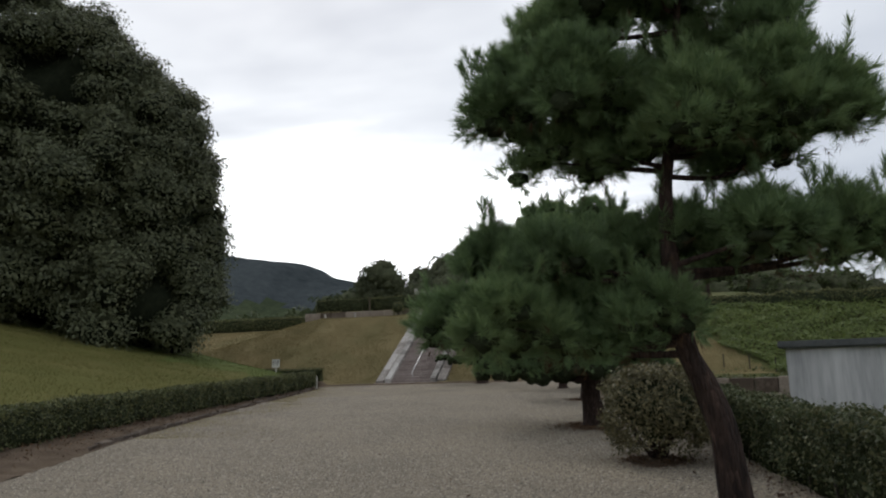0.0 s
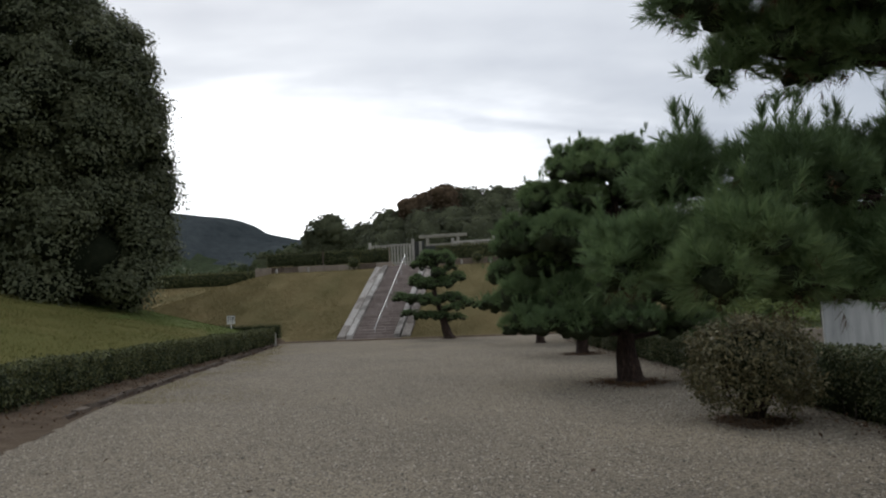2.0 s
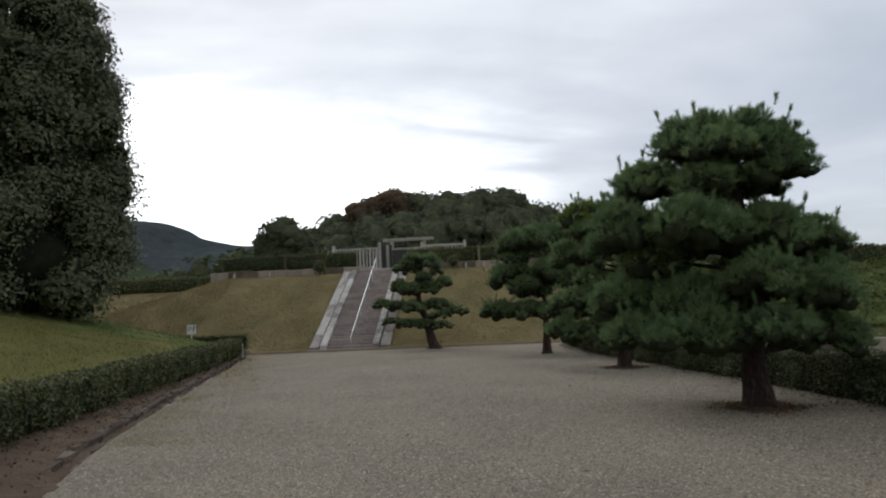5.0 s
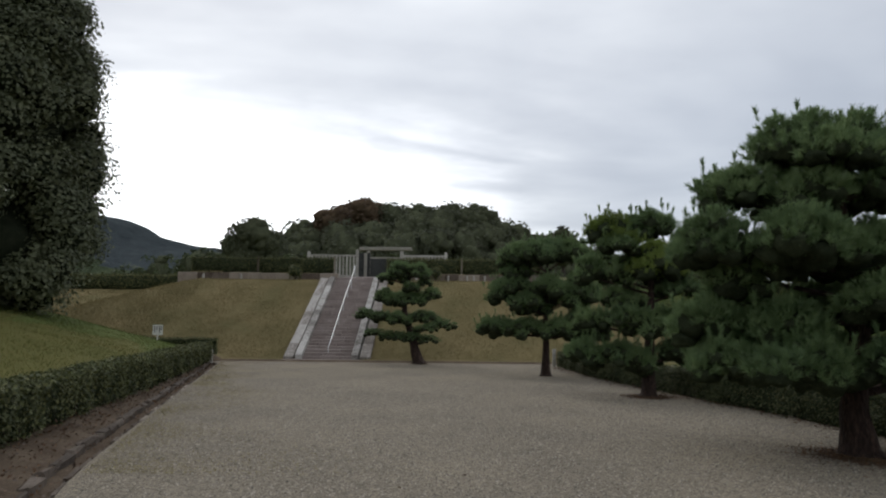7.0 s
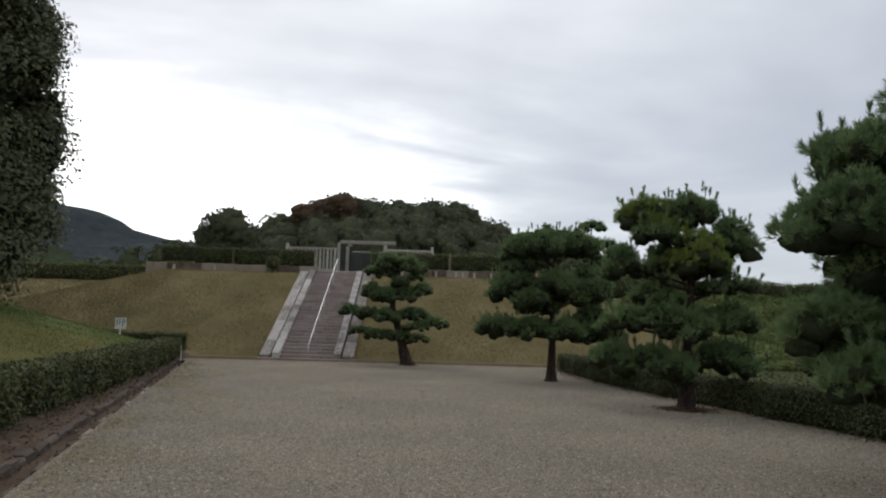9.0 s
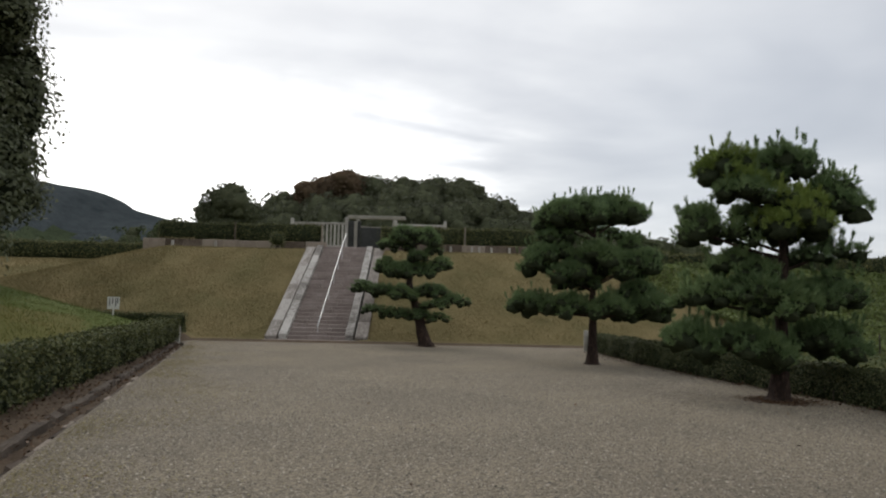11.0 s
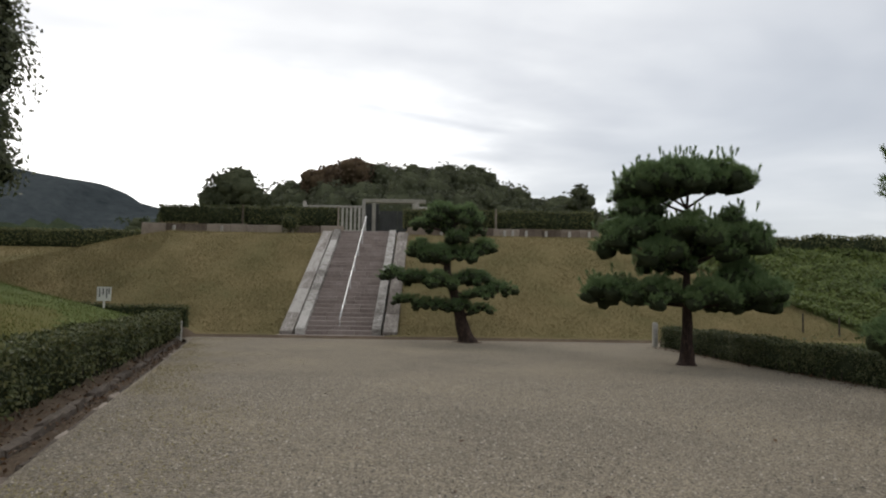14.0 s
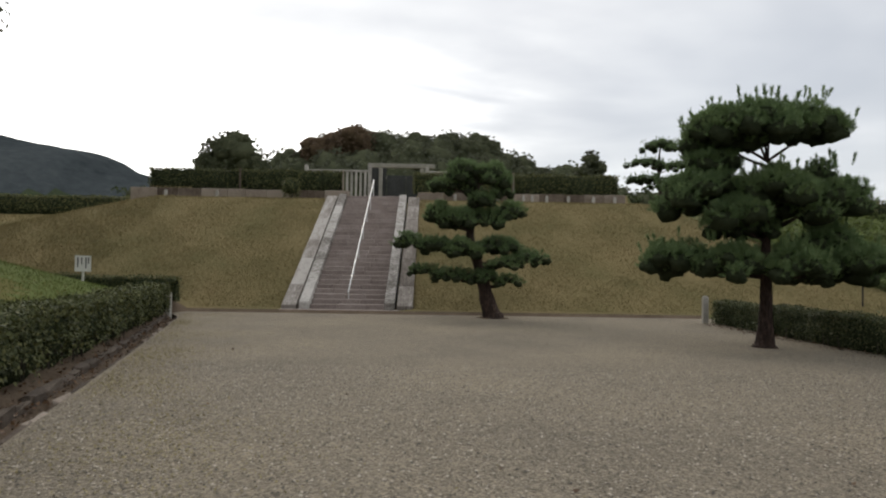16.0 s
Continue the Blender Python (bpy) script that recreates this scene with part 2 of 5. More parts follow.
FRESH_BLADE = leafy("fresh_lawn_blade", ((0.056, 0.084, 0.02), (0.092, 0.124, 0.032), (0.15, 0.158, 0.053)), 0.8, 0.2, 0.5, 0.25)
LAWN_BLADE = leafy("lawn_blade", ((0.07, 0.083, 0.02), (0.118, 0.12, 0.033), (0.205, 0.16, 0.06)), 0.8, 0.2, 0.5, 0.25)
# aerial haze is put into the bluish tone of the far slopes
FAR_WOOD = surface("haze_tinted_far_slope", ((0.034, 0.042, 0.045), (0.054, 0.064, 0.068), (0.076, 0.087, 0.088)), 0.012, 0.09, 1.0, 1.0, 4.0, spec=0.0)
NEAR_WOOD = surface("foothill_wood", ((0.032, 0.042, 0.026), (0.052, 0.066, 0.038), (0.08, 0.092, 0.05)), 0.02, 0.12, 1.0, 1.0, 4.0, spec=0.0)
MOSS = leafy("dry_yellow_moss", ((0.2, 0.17, 0.085), (0.28, 0.24, 0.125), (0.36, 0.31, 0.17)), 0.95, 0.2, 0.5, 0.8)
FALLEN = leafy("fallen_leaf", ((0.04, 0.0266, 0.018), (0.1, 0.057, 0.0324), (0.2, 0.114, 0.054)))

# ---- mesh helpers ----
RNG = np.random.default_rng(7)


def raw(name, verts, faces, *materials):
    """A mesh from arrays: verts n x 3, faces n x 3 or n x 4."""
    me = bpy.data.meshes.new(name)
    verts, faces = np.asarray(verts, np.float32), np.asarray(faces, np.int32)
    k = faces.shape[1]
    me.vertices.add(len(verts))
    me.vertices.foreach_set("co", verts.ravel())
    me.loops.add(faces.size)
    me.loops.foreach_set("vertex_index", faces.ravel())
    me.polygons.add(len(faces))
    me.polygons.foreach_set("loop_start", np.arange(0, faces.size, k, dtype=np.int32))
    me.update(calc_edges=True)
    for m in materials:
        me.materials.append(m)
    return me


def part(name, bm, material, parent, label=""):
    """Links a bmesh or a mesh as one object under a thing or a part."""
    me = bm
    if isinstance(bm, bmesh.types.BMesh):
        me = bpy.data.meshes.new(name)
        bm.to_mesh(me)
        bm.free()
    if material:
        me.materials.append(material)
    ob = new(name, me)
    if parent:
        ob.parent = parent
    if name == "inner_mass":
        ob["kind"] = "stuff"
    return tagged(ob, label)


def smooth(ob):
    ob.data.polygons.foreach_set("use_smooth", [True] * len(ob.data.polygons))
    return ob


def block(x0, y0, z0, x1, y1, z1, bevel=0.01, bm=None, jitter=0.0):
    """A bevelled block, added to bm."""
    own = bmesh.new()
    bmesh.ops.create_cube(own, size=1, matrix=Matrix.Translation(((x0 + x1) / 2, (y0 + y1) / 2, (z0 + z1) / 2)) @ Matrix.Diagonal((x1 - x0, y1 - y0, z1 - z0, 1)))
    if bevel:
        bmesh.ops.bevel(own, geom=own.edges[:], offset=bevel, segments=1, affect="EDGES")
    if jitter:
        for v in own.verts:
            v.co += Vector(RNG.uniform(-jitter, jitter, 3))
    if bm is None:
        return own
    me = bpy.data.meshes.new("joined")
    own.to_mesh(me)
    own.free()
    bm.from_mesh(me)
    bpy.data.meshes.remove(me)
    return bm


def tube(points, radii, sides=9, rough=0.0):
    """A tapered limb through points, smoothed."""
    P, R = [Vector(p) for p in points], list(radii)
    pts, rad = [], []
    for i in range(len(P) - 1):
        a, b, c, d = P[max(i - 1, 0)], P[i], P[i + 1], P[min(i + 2, len(P) - 1)]
        for s in range(4):
            t = s / 4
            pts.append(0.5 * (2 * b + (c - a) * t + (2 * a - 5 * b + 4 * c - d) * t * t + (3 * b - a - 3 * c + d) * t ** 3))
            rad.append(R[i] + (R[i + 1] - R[i]) * t)
    pts.append(P[-1])
    rad.append(R[-1])
    V, F = [], []
    for i, p in enumerate(pts):
        ax = (pts[min(i + 1, len(pts) - 1)] - pts[max(i - 1, 0)]).normalized()
        e1 = ax.orthogonal().normalized() if i == 0 else (e1 - ax * e1.dot(ax)).normalized()
        e2 = ax.cross(e1)
        for k in range(sides):
            w = 2 * math.pi * k / sides
            r = rad[i] * (1 + rough * noise.noise(Vector((p.x * 3 + math.cos(w) * 2, p.y * 3 + math.sin(w) * 2, p.z * 2.5))))
            V.append(p + e1 * (math.cos(w) * r) + e2 * (math.sin(w) * r))
    n = len(pts)
    for i in range(n - 1):
        for k in range(sides):
            F.append((i * sides + k, i * sides + (k + 1) % sides, (i + 1) * sides + (k + 1) % sides, (i + 1) * sides + k))
    bm = bmesh.new()
    vs = [bm.verts.new(v) for v in V]
    for f in F:
        bm.faces.new([vs[k] for k in f])
    bm.faces.new(vs[-sides:])
    bm.faces.new(vs[:sides][::-1])
    return bm


def unit(a):
    return a / np.maximum(np.linalg.norm(a, axis=1, keepdims=True), 1e-9)


def lumps(centres, radii, squash=1.0, scale=0.78):
    """Rough dark inner masses, one low mesh: rows of verts and triangles."""
    bm = bmesh.new()
    bmesh.ops.create_icosphere(bm, subdivisions=2, radius=1)
    base = np.array([v.co[:] for v in bm.verts])
    tri = np.array([[v.index for v in f.verts] for f in bm.faces])
    bm.free()
    V, F = [], []
    for i, (c, r) in enumerate(zip(centres, radii)):
        wob = 1 + 0.25 * RNG.standard_normal((len(base), 1)).clip(-1.2, 1.2)
        V.append(np.asarray(c) + base * wob * np.asarray(r) * scale)
        F.append(tri + i * len(base))
    return np.concatenate(V), np.concatenate(F)


def leaves(pos, normal, size, aspect=0.55, spread=0.7):
    """Quads folded out of a point: one leaf each, turned roughly to its normal."""
    n = len(pos)
    nrm = unit(normal + RNG.standard_normal((n, 3)) * spread)
    a = unit(np.cross(nrm, RNG.standard_normal((n, 3))))
    b = np.cross(nrm, a)
    s = (size * RNG.uniform(0.6, 1.3, (n, 1)))
    w = s * aspect * 0.5
    V = np.stack([pos, pos + a * s * 0.5 + b * w + nrm * s * 0.08, pos + a * s, pos + a * s * 0.5 - b * w + nrm * s * 0.08], 1).reshape(-1, 3)
    return V, np.arange(4 * n).reshape(-1, 4)


def needles(pos, axis, count, length, width, shoot, forward=(0.55, 1.7)):
    """Tufts: needles that stand off a shoot all round, closing towards its tip; thin triangles."""
    n = len(pos)
    p = np.repeat(pos, count, 0)
    ax = np.repeat(axis, count, 0)
    k = n * count
    t = RNG.uniform(0, 1, (k, 1)) ** 0.8
    side = unit(np.cross(ax, RNG.standard_normal((k, 3))))
    d = unit(ax * (forward[0] + (forward[1] - forward[0]) * t) + side)
    sh = np.repeat(shoot * RNG.uniform(0.6, 1.25, (n, 1)), count, 0)
    root = p + ax * t * sh
    L = length * RNG.uniform(0.75, 1.2, (k, 1))
    w = unit(np.cross(d, RNG.standard_normal((k, 3)))) * width * 0.5
    V = np.stack([root - w, root + w, root + d * L], 1).reshape(-1, 3)
    return V, np.arange(3 * k).reshape(-1, 3)


def joined(*groups):
    """Several (verts, faces) as one."""
    V, F, at = [], [], 0
    for v, f in groups:
        V.append(v)
        F.append(f + at)
        at += len(v)
    return np.concatenate(V), np.concatenate(F)


def sstep(a, b, x):
    t = np.clip((np.asarray(x, float) - a) / (b - a), 0, 1)
    return t * t * (3 - 2 * t)


# ---- the plan ----
LEFT_HEDGE = [(-1.0, -6), (-2.3, 0), (-3.4, 4.5), (-4.5, 8.8), (-5.5, 13.5), (-6.6, 18.8), (-7.85, 24.3), (-10.25, 34.2)]     # its front
RIGHT_HEDGE = [(10.2, -7), (9.6, 0), (9.3, 4), (8.8, 8), (8.2, 13), (7.5, 18), (6.8, 23), (6.35, 28), (6.2, 34.2)]            # its front
FOOT = 36.7                                    # foot of the bank
STAIR_X = (-6.5, -3.95)
STEPS, RISE, TREAD = 30, 0.163, 0.343
STAIR_Y = 37.0
CREST = STEPS * RISE                           # 4.89


def along(line, y):
    xs, ys = zip(*line)
    return np.interp(y, ys, xs)


def kerb_x(y):
    """Where the gravel meets the gutter."""
    y = np.asarray(y, float)
    return -2.097 - 0.262 * (y - 4.3) + 0.45 * sstep(10, 3, y)


def court_z(y):
    return -0.10 * sstep(14, 30, y)


def smin(a, b, k):
    h = np.clip(0.5 + 0.5 * (b - a) / k, 0, 1)
    return b + (a - b) * h - k * h * (1 - h)


def height(x, y):
    """The lie of the land."""
    x, y = np.asarray(x, float), np.asarray(y, float)
    z = court_z(y) - 0.06
    hl = along(LEFT_HEDGE, y)
    d = hl - 0.7 - x
    lawn = 0.62 + 0.245 * np.clip(d, 0, 30) - 0.5 * sstep(31.5, 36, y) * sstep(-1, 3, d) * 1.0
    lawn = np.where(y > 36, 0.3 + np.clip(d - 4, 0, 20) * 0.12, lawn * (1 - sstep(33, 36.5, y)) + sstep(33, 36.5, y) * (0.3 + np.clip(d - 4, 0, 20) * 0.12))
    lawn = np.clip(lawn, 0, 6)
    shelf = 0.12 + (lawn - 0.12) * sstep(-0.75, 0.1, d)
    z = np.where(x < hl - 0.4, shelf, z - 0.12)
    front = 0.482 * (y - FOOT) + court_z(y)
    bank = smin(front, CREST + 0.06, 0.5)
    bank = smin(bank, CREST + 0.2 - 0.36 * np.clip(-15.6 - x, 0, 99), 0.9)
    bank = smin(bank, CREST + 0.2 - 0.62 * np.clip(x - 8.0, 0, 99), 0.5)
    z = np.where(y > FOOT, np.maximum(z, bank), z)
    plateau = 0.3 + 4.6 * sstep(36, 66, y)
    z = np.where((x < -10) & (y > 36), np.maximum(z, plateau * sstep(-12, -19, x)), z)
    weeds = np.clip((y - 37.5) * 0.48, 0, 3.9) * sstep(9.5, 13.5, x)
    z = np.maximum(z, np.where(y > 36, weeds, -9))
    z = np.where(y > 49.2, np.maximum(z, 5.42 * sstep(49.2, 49.6, y) * sstep(-19, -17, x) * sstep(10, 8, x)), z)
    z = np.where(y > 66, np.maximum(z, 5.4 + 3.0 * sstep(66, 95, y) * sstep(-40, -20, x) * sstep(40, 20, x)), z)
    z = z - 0.6 * ((x > -7.3) & (x < -3.1) & (y > 36.6) & (y < 56.1))
    return z - 12 * sstep(140, 400, np.hypot(x, y)) * 0.8


def make_ground():
    near_x, near_y = np.arange(-42, 42.01, 0.5), np.arange(-24, 72.01, 0.5)
    far = np.array([60, 90, 130, 190, 280, 420, 700, 1200, 2400.0])
    xs = np.concatenate([-far[::-1], near_x, far])
    ys = np.concatenate([-far[::-1], near_y, far + 30])
    X, Y = np.meshgrid(xs, ys)
    Z = height(X, Y)
    inside = (np.abs(X) < 42) & (Y < 72)
    Z = Z + np.where(inside, 0.03 * np.sin(X * 1.7 + np.sin(Y)) * np.sin(Y * 1.3) * (Z > 0.5), 0)
    nx, ny = len(xs), len(ys)
    idx = np.arange(nx * ny).reshape(ny, nx)
    F = np.stack([idx[:-1, :-1], idx[:-1, 1:], idx[1:, 1:], idx[1:, :-1]], -1).reshape(-1, 4)
    ob = new("ground", raw("ground", np.stack([X, Y, Z], -1).reshape(-1, 3), F, BANK, LAWN, FIELD, EARTH, FRESH_LAWN))
    cx, cy = (X[:-1, :-1] + X[1:, 1:]).ravel() / 2, (Y[:-1, :-1] + Y[1:, 1:]).ravel() / 2
    mi = np.zeros(len(cx), np.int32)
    mi[(cy < 35.6)] = 1
    mi[(cy < 35.6) & (cy + 1.6 * np.sin(cx * 1.3) + 0.9 * np.sin(cx * 3.1 + cy) > 26) & (cx < -6)] = 4
    mi[(cy < 36.6) & (cx > along(LEFT_HEDGE, cy) - 0.6)] = 3
    mi[(cx > along(RIGHT_HEDGE, cy) + 0.9) & (cy < 36.5)] = 2
    edge = 14.8 - 0.62 * (cy - 38) * 0.9
    mi[(cx > edge) & (cy > 36.4)] = 2
    mi[(np.hypot(cx, cy) > 75) | (cy > 64)] = 2
    ob.data.polygons.foreach_set("material_index", mi)
    smooth(ob)
    tagged(ob, "dry turf bank, green lawn and weedy earth", "ground", kind="structure")


def make_court():
    ys = np.arange(-24, FOOT + 0.01, 0.45)
    V, F = [], []
    cols = 40
    for y in ys:
        x0, x1 = kerb_x(y) - 0.02, along(RIGHT_HEDGE, y) + 0.25
        if y > 34.4:
            x1 += (y - 34.4) * 4.0
        if y > 33.9:
            x0 -= (y - 33.9) * 0.25
        for k in range(cols + 1):
            x = x0 + (x1 - x0) * k / cols
            V.append((x, y, float(court_z(y)) + 0.012 * noise.noise(Vector((x * 0.8, y * 0.8, 0)))))
    n = cols + 1
    for i in range(len(ys) - 1):
        for k in range(cols):
            F.append((i * n + k, i * n + k + 1, (i + 1) * n + k + 1, (i + 1) * n + k))
    ob = smooth(new("gravel_court", raw("gravel_court", V, F, GRAVEL)))
    tagged(ob, "raked pale beige gravel forecourt", "gravel", kind="structure")


make_ground()
make_court()


# ---- stairs ----
def make_stairs():
    y1 = STAIR_Y + STEPS * TREAD
    st = tagged(new("stone_staircase"), "long straight stone staircase with pale granite side slabs", "staircase")
    st.location = (0, 0, 0)
    part("landing_slab", block(-7.75, 36.5, -0.3, -2.75, 37.02, 0.0, 0.015), STEP, st)
    for i in range(STEPS):
        y, z = STAIR_Y + i * TREAD, i * RISE
        cuts = [STAIR_X[0]] + sorted(STAIR_X[0] + 2.55 * (k + 1) / 3 + float(RNG.uniform(-0.25, 0.25)) for k in range(2)) + [STAIR_X[1]]
        for a, b in zip(cuts, cuts[1:]):
            bm = block(a + 0.003, y + float(RNG.uniform(-0.012, 0.012)), z - 0.35, b - 0.003, y + TREAD + 0.1, z + RISE + float(RNG.uniform(-0.01, 0.01)), 0.016)
            for v in bm.verts:
                v.co.z += 0.012 * noise.noise(Vector((v.co.x * 2, i * 3.1, 0)))
            part("step_stone", bm, STEP, st)
    slope = RISE / TREAD

    def slab_run(name, x0, x1, lift, lengths, thick):
        y = STAIR_Y - 0.12
        for L in lengths:
            e = min(y + L - 0.012, y1 - 0.45)
            bm = bmesh.new()
            za, zb = (y - STAIR_Y) * slope + lift, (e - STAIR_Y) * slope + lift
            j = RNG.uniform(-0.008, 0.008, 2)
            vs = [bm.verts.new(p) for p in ((x0, y, za - thick), (x1, y, za - thick), (x1, e, zb - thick), (x0, e, zb - thick),
                                            (x0 + j[0], y, za), (x1 + j[1], y, za), (x1 + j[1], e, zb), (x0 + j[0], e, zb))]
            for f in ((3, 2, 1, 0), (4, 5, 6, 7), (0, 1, 5, 4), (1, 2, 6, 5), (2, 3, 7, 6), (3, 0, 4, 7)):
                bm.faces.new([vs[k] for k in f])
            bmesh.ops.bevel(bm, geom=bm.edges[:], offset=0.02, segments=1, affect="EDGES")
            part(name, bm, SIDESLAB if name == "side_slab" else GRANITE, st)
            y += L
            if y > y1 - 0.8:
                break
    for x0, x1 in ((-6.86, -6.5), (-3.95, -3.6)):
        slab_run("kerb_stone", x0, x1, RISE + 0.13, (1.7, 1.5, 1.9, 1.6, 1.8, 1.9, 1.6), 0.55)
    for x0, x1 in ((-7.45, -6.94), (-3.52, -2.98)):
        slab_run("side_slab", x0, x1, RISE + 0.03, (1.4, 2.1, 1.6, 2.2, 1.5, 1.9, 1.4), 0.45)
    # the flat way on from the top step to the gate
    for i in range(9):
        part("paving_slab", block(STAIR_X[0], y1 + 0.02 + i * 0.85, CREST - 0.25, STAIR_X[1], y1 + 0.85 + i * 0.85, CREST + 0.02 + i * 0.07, 0.012), STEP, st)


def make_handrail():
    rail = tagged(new("handrail"), "slim bare steel handrail up the middle of the stairs", "handrail")
    x, y0, y1 = -5.25, 37.4, 47.3
    z0 = 0.55
    top = [(x, y0, z0), (x, (y0 + y1) / 2, z0 + (y1 - y0) / 2 * 0.522), (x, y1, z0 + (y1 - y0) * 0.522)]
    ob = part("rail", tube(top, (0.03, 0.03, 0.03), 8), STEEL, rail)
    smooth(ob)
    for k in range(7):
        y = y0 + 0.15 + (y1 - y0 - 0.3) * k / 6
        zt = z0 + (y - y0) * 0.522
        zb = max(0.0, math.floor((y - STAIR_Y) / TREAD + 1) * RISE)
        smooth(part("post", tube([(x, y, zb - 0.05), (x, y, zt)], (0.02, 0.02), 8), STEEL, rail))


make_stairs()
make_handrail()


# ---- terrace: low wall, fence, torii, gate ----
def make_low_wall(x0, x1, y):
    w = tagged(new("low_stone_wall"), "low weathered stone edging wall on the terrace crest", "wall")
    x = x0
    while x < x1 - 0.2:
        L = min(float(RNG.uniform(0.9, 1.5)), x1 - x)
        h = 0.42 + float(RNG.uniform(-0.02, 0.02))
        part("wall_stone", block(x, y, CREST - 0.35, x + L - 0.015, y + 0.28, CREST + h, 0.018, jitter=0.006), WALLSTONE, w)
        x += L
    return w


make_low_wall(-17.75, -6.62, 48.75)
make_low_wall(-3.1, 7.75, 48.75)


def make_bollards():
    for x in (-15.9, -13.3, -1.2, 1.0, 2.3, 2.75, 3.5, 4.6, 5.9, 7.0):
        b = tagged(new("stone_marker"), "short pale stone marker post beside the terrace wall", "post", group="terrace marker posts")
        b.location = (x, 48.6, CREST - 0.05)
        part("shaft", block(-0.07, -0.07, -0.2, 0.07, 0.07, 0.34, 0.012), FENCE, b)
        part("cap", block(-0.06, -0.06, 0.345, 0.06, 0.06, 0.37, 0.012), FENCE, b)


make_bollards()


def make_field_wall():
    w = tagged(new("low_stone_wall"), "low brown stone wall behind the clipped hedge", "wall")
    w.location = (10.2, 18.85, 0)
    w.rotation_euler = (0, 0, radians(-15))
    for row in range(2):
        x = -0.25 * row
        while x < 5.6:
            L = float(RNG.uniform(0.45, 0.8))
            part("wall_stone", block(x, 0.03 * row, -0.35 + 0.47 * row, x + L - 0.015, 0.3, 0.115 + 0.47 * row + float(RNG.uniform(-0.02, 0.02)), 0.02, jitter=0.01), WALLSTONE, w)
            x += L


make_field_wall()


def make_fence(x0, x1, y, z0, tall_first, tall_last):
    f = tagged(new("stone_fence"), "pale granite picket fence with a flat top rail", "fence")
    n = max(2, int(round((x1 - x0) / 0.27)))
    for i in range(1, n):
        x = x0 + (x1 - x0) * i / n
        part("picket", block(x - 0.07, y - 0.06, z0, x + 0.07, y + 0.06, z0 + 1.62, 0.012), FENCE, f)
    part("top_rail", block(x0, y - 0.09, z0 + 1.622, x1, y + 0.09, z0 + 1.74, 0.012), FENCE, f)
    part("foot_rail", block(x0, y - 0.1, z0 - 0.05, x1, y + 0.1, z0 + 0.16, 0.012), FENCE, f)
    for x, h in ((x0, tall_first), (x1, tall_last)):
        p = part("end_post", block(x - 0.11, y - 0.11, z0 - 0.05, x + 0.11, y + 0.11, z0 + h, 0.015), FENCE, f)
        part("post_cap", block(x - 0.09, y - 0.09, z0 + h + 0.003, x + 0.09, y + 0.09, z0 + h + 0.06, 0.02), FENCE, p)


make_fence(-9.95, -6.15, 55.0, 5.5, 1.95, 2.1)
make_fence(-2.7, 0.78, 55.0, 5.5, 1.95, 1.95)


def make_torii():
    t = tagged(new("torii_gate"), "plain grey stone torii with a single straight lintel", "torii")
    for x in (-6.03, -3.1):
        smooth(part("pillar", tube([(x, 61.6, 5.2), (x, 61.6, 7.0), (x, 61.6, 8.3)], (0.19, 0.18, 0.16), 14), TORII, t))
    bm = block(-6.85, 61.42, 8.3, -2.22, 61.78, 8.6, 0.03)
    part("lintel", bm, TORII, t)
    part("tie_beam", block(-6.2, 61.52, 7.55, -2.95, 61.68, 7.72, 0.02), TORII, t)


make_torii()


def make_gate():
    g = tagged(new("metal_gate"), "dark closed lattice gate between the fence ends", "gate")
    for x0, x1, z1 in ((-6.02, -5.15, 7.4), (-5.13, -3.98, 6.95), (-3.96, -2.83, 6.95)):
        leaf = part("gate_leaf", block(x0, 55.0, 5.52, x1, 55.03, z1, 0.006), GATE, g)
        for k in range(6):
            x = x0 + 0.05 + (x1 - x0 - 0.1) * k / 5
            part("bar", block(x - 0.02, 54.96, 5.54, x + 0.02, 54.998, z1 - 0.02, 0.004), GATE, leaf)


make_gate()


def make_gate_post(x):
    p = tagged(new("gate_post"), "square weathered grey stone gate post", "post")
    p.location = (x, 54.82, 5.5)
    part("shaft", block(-0.11, -0.11, -0.1, 0.11, 0.11, 1.78, 0.015), TORII, p)
    part("cap", block(-0.13, -0.13, 1.783, 0.13, 0.13, 1.86, 0.02), TORII, p)


make_gate_post(-5.48)


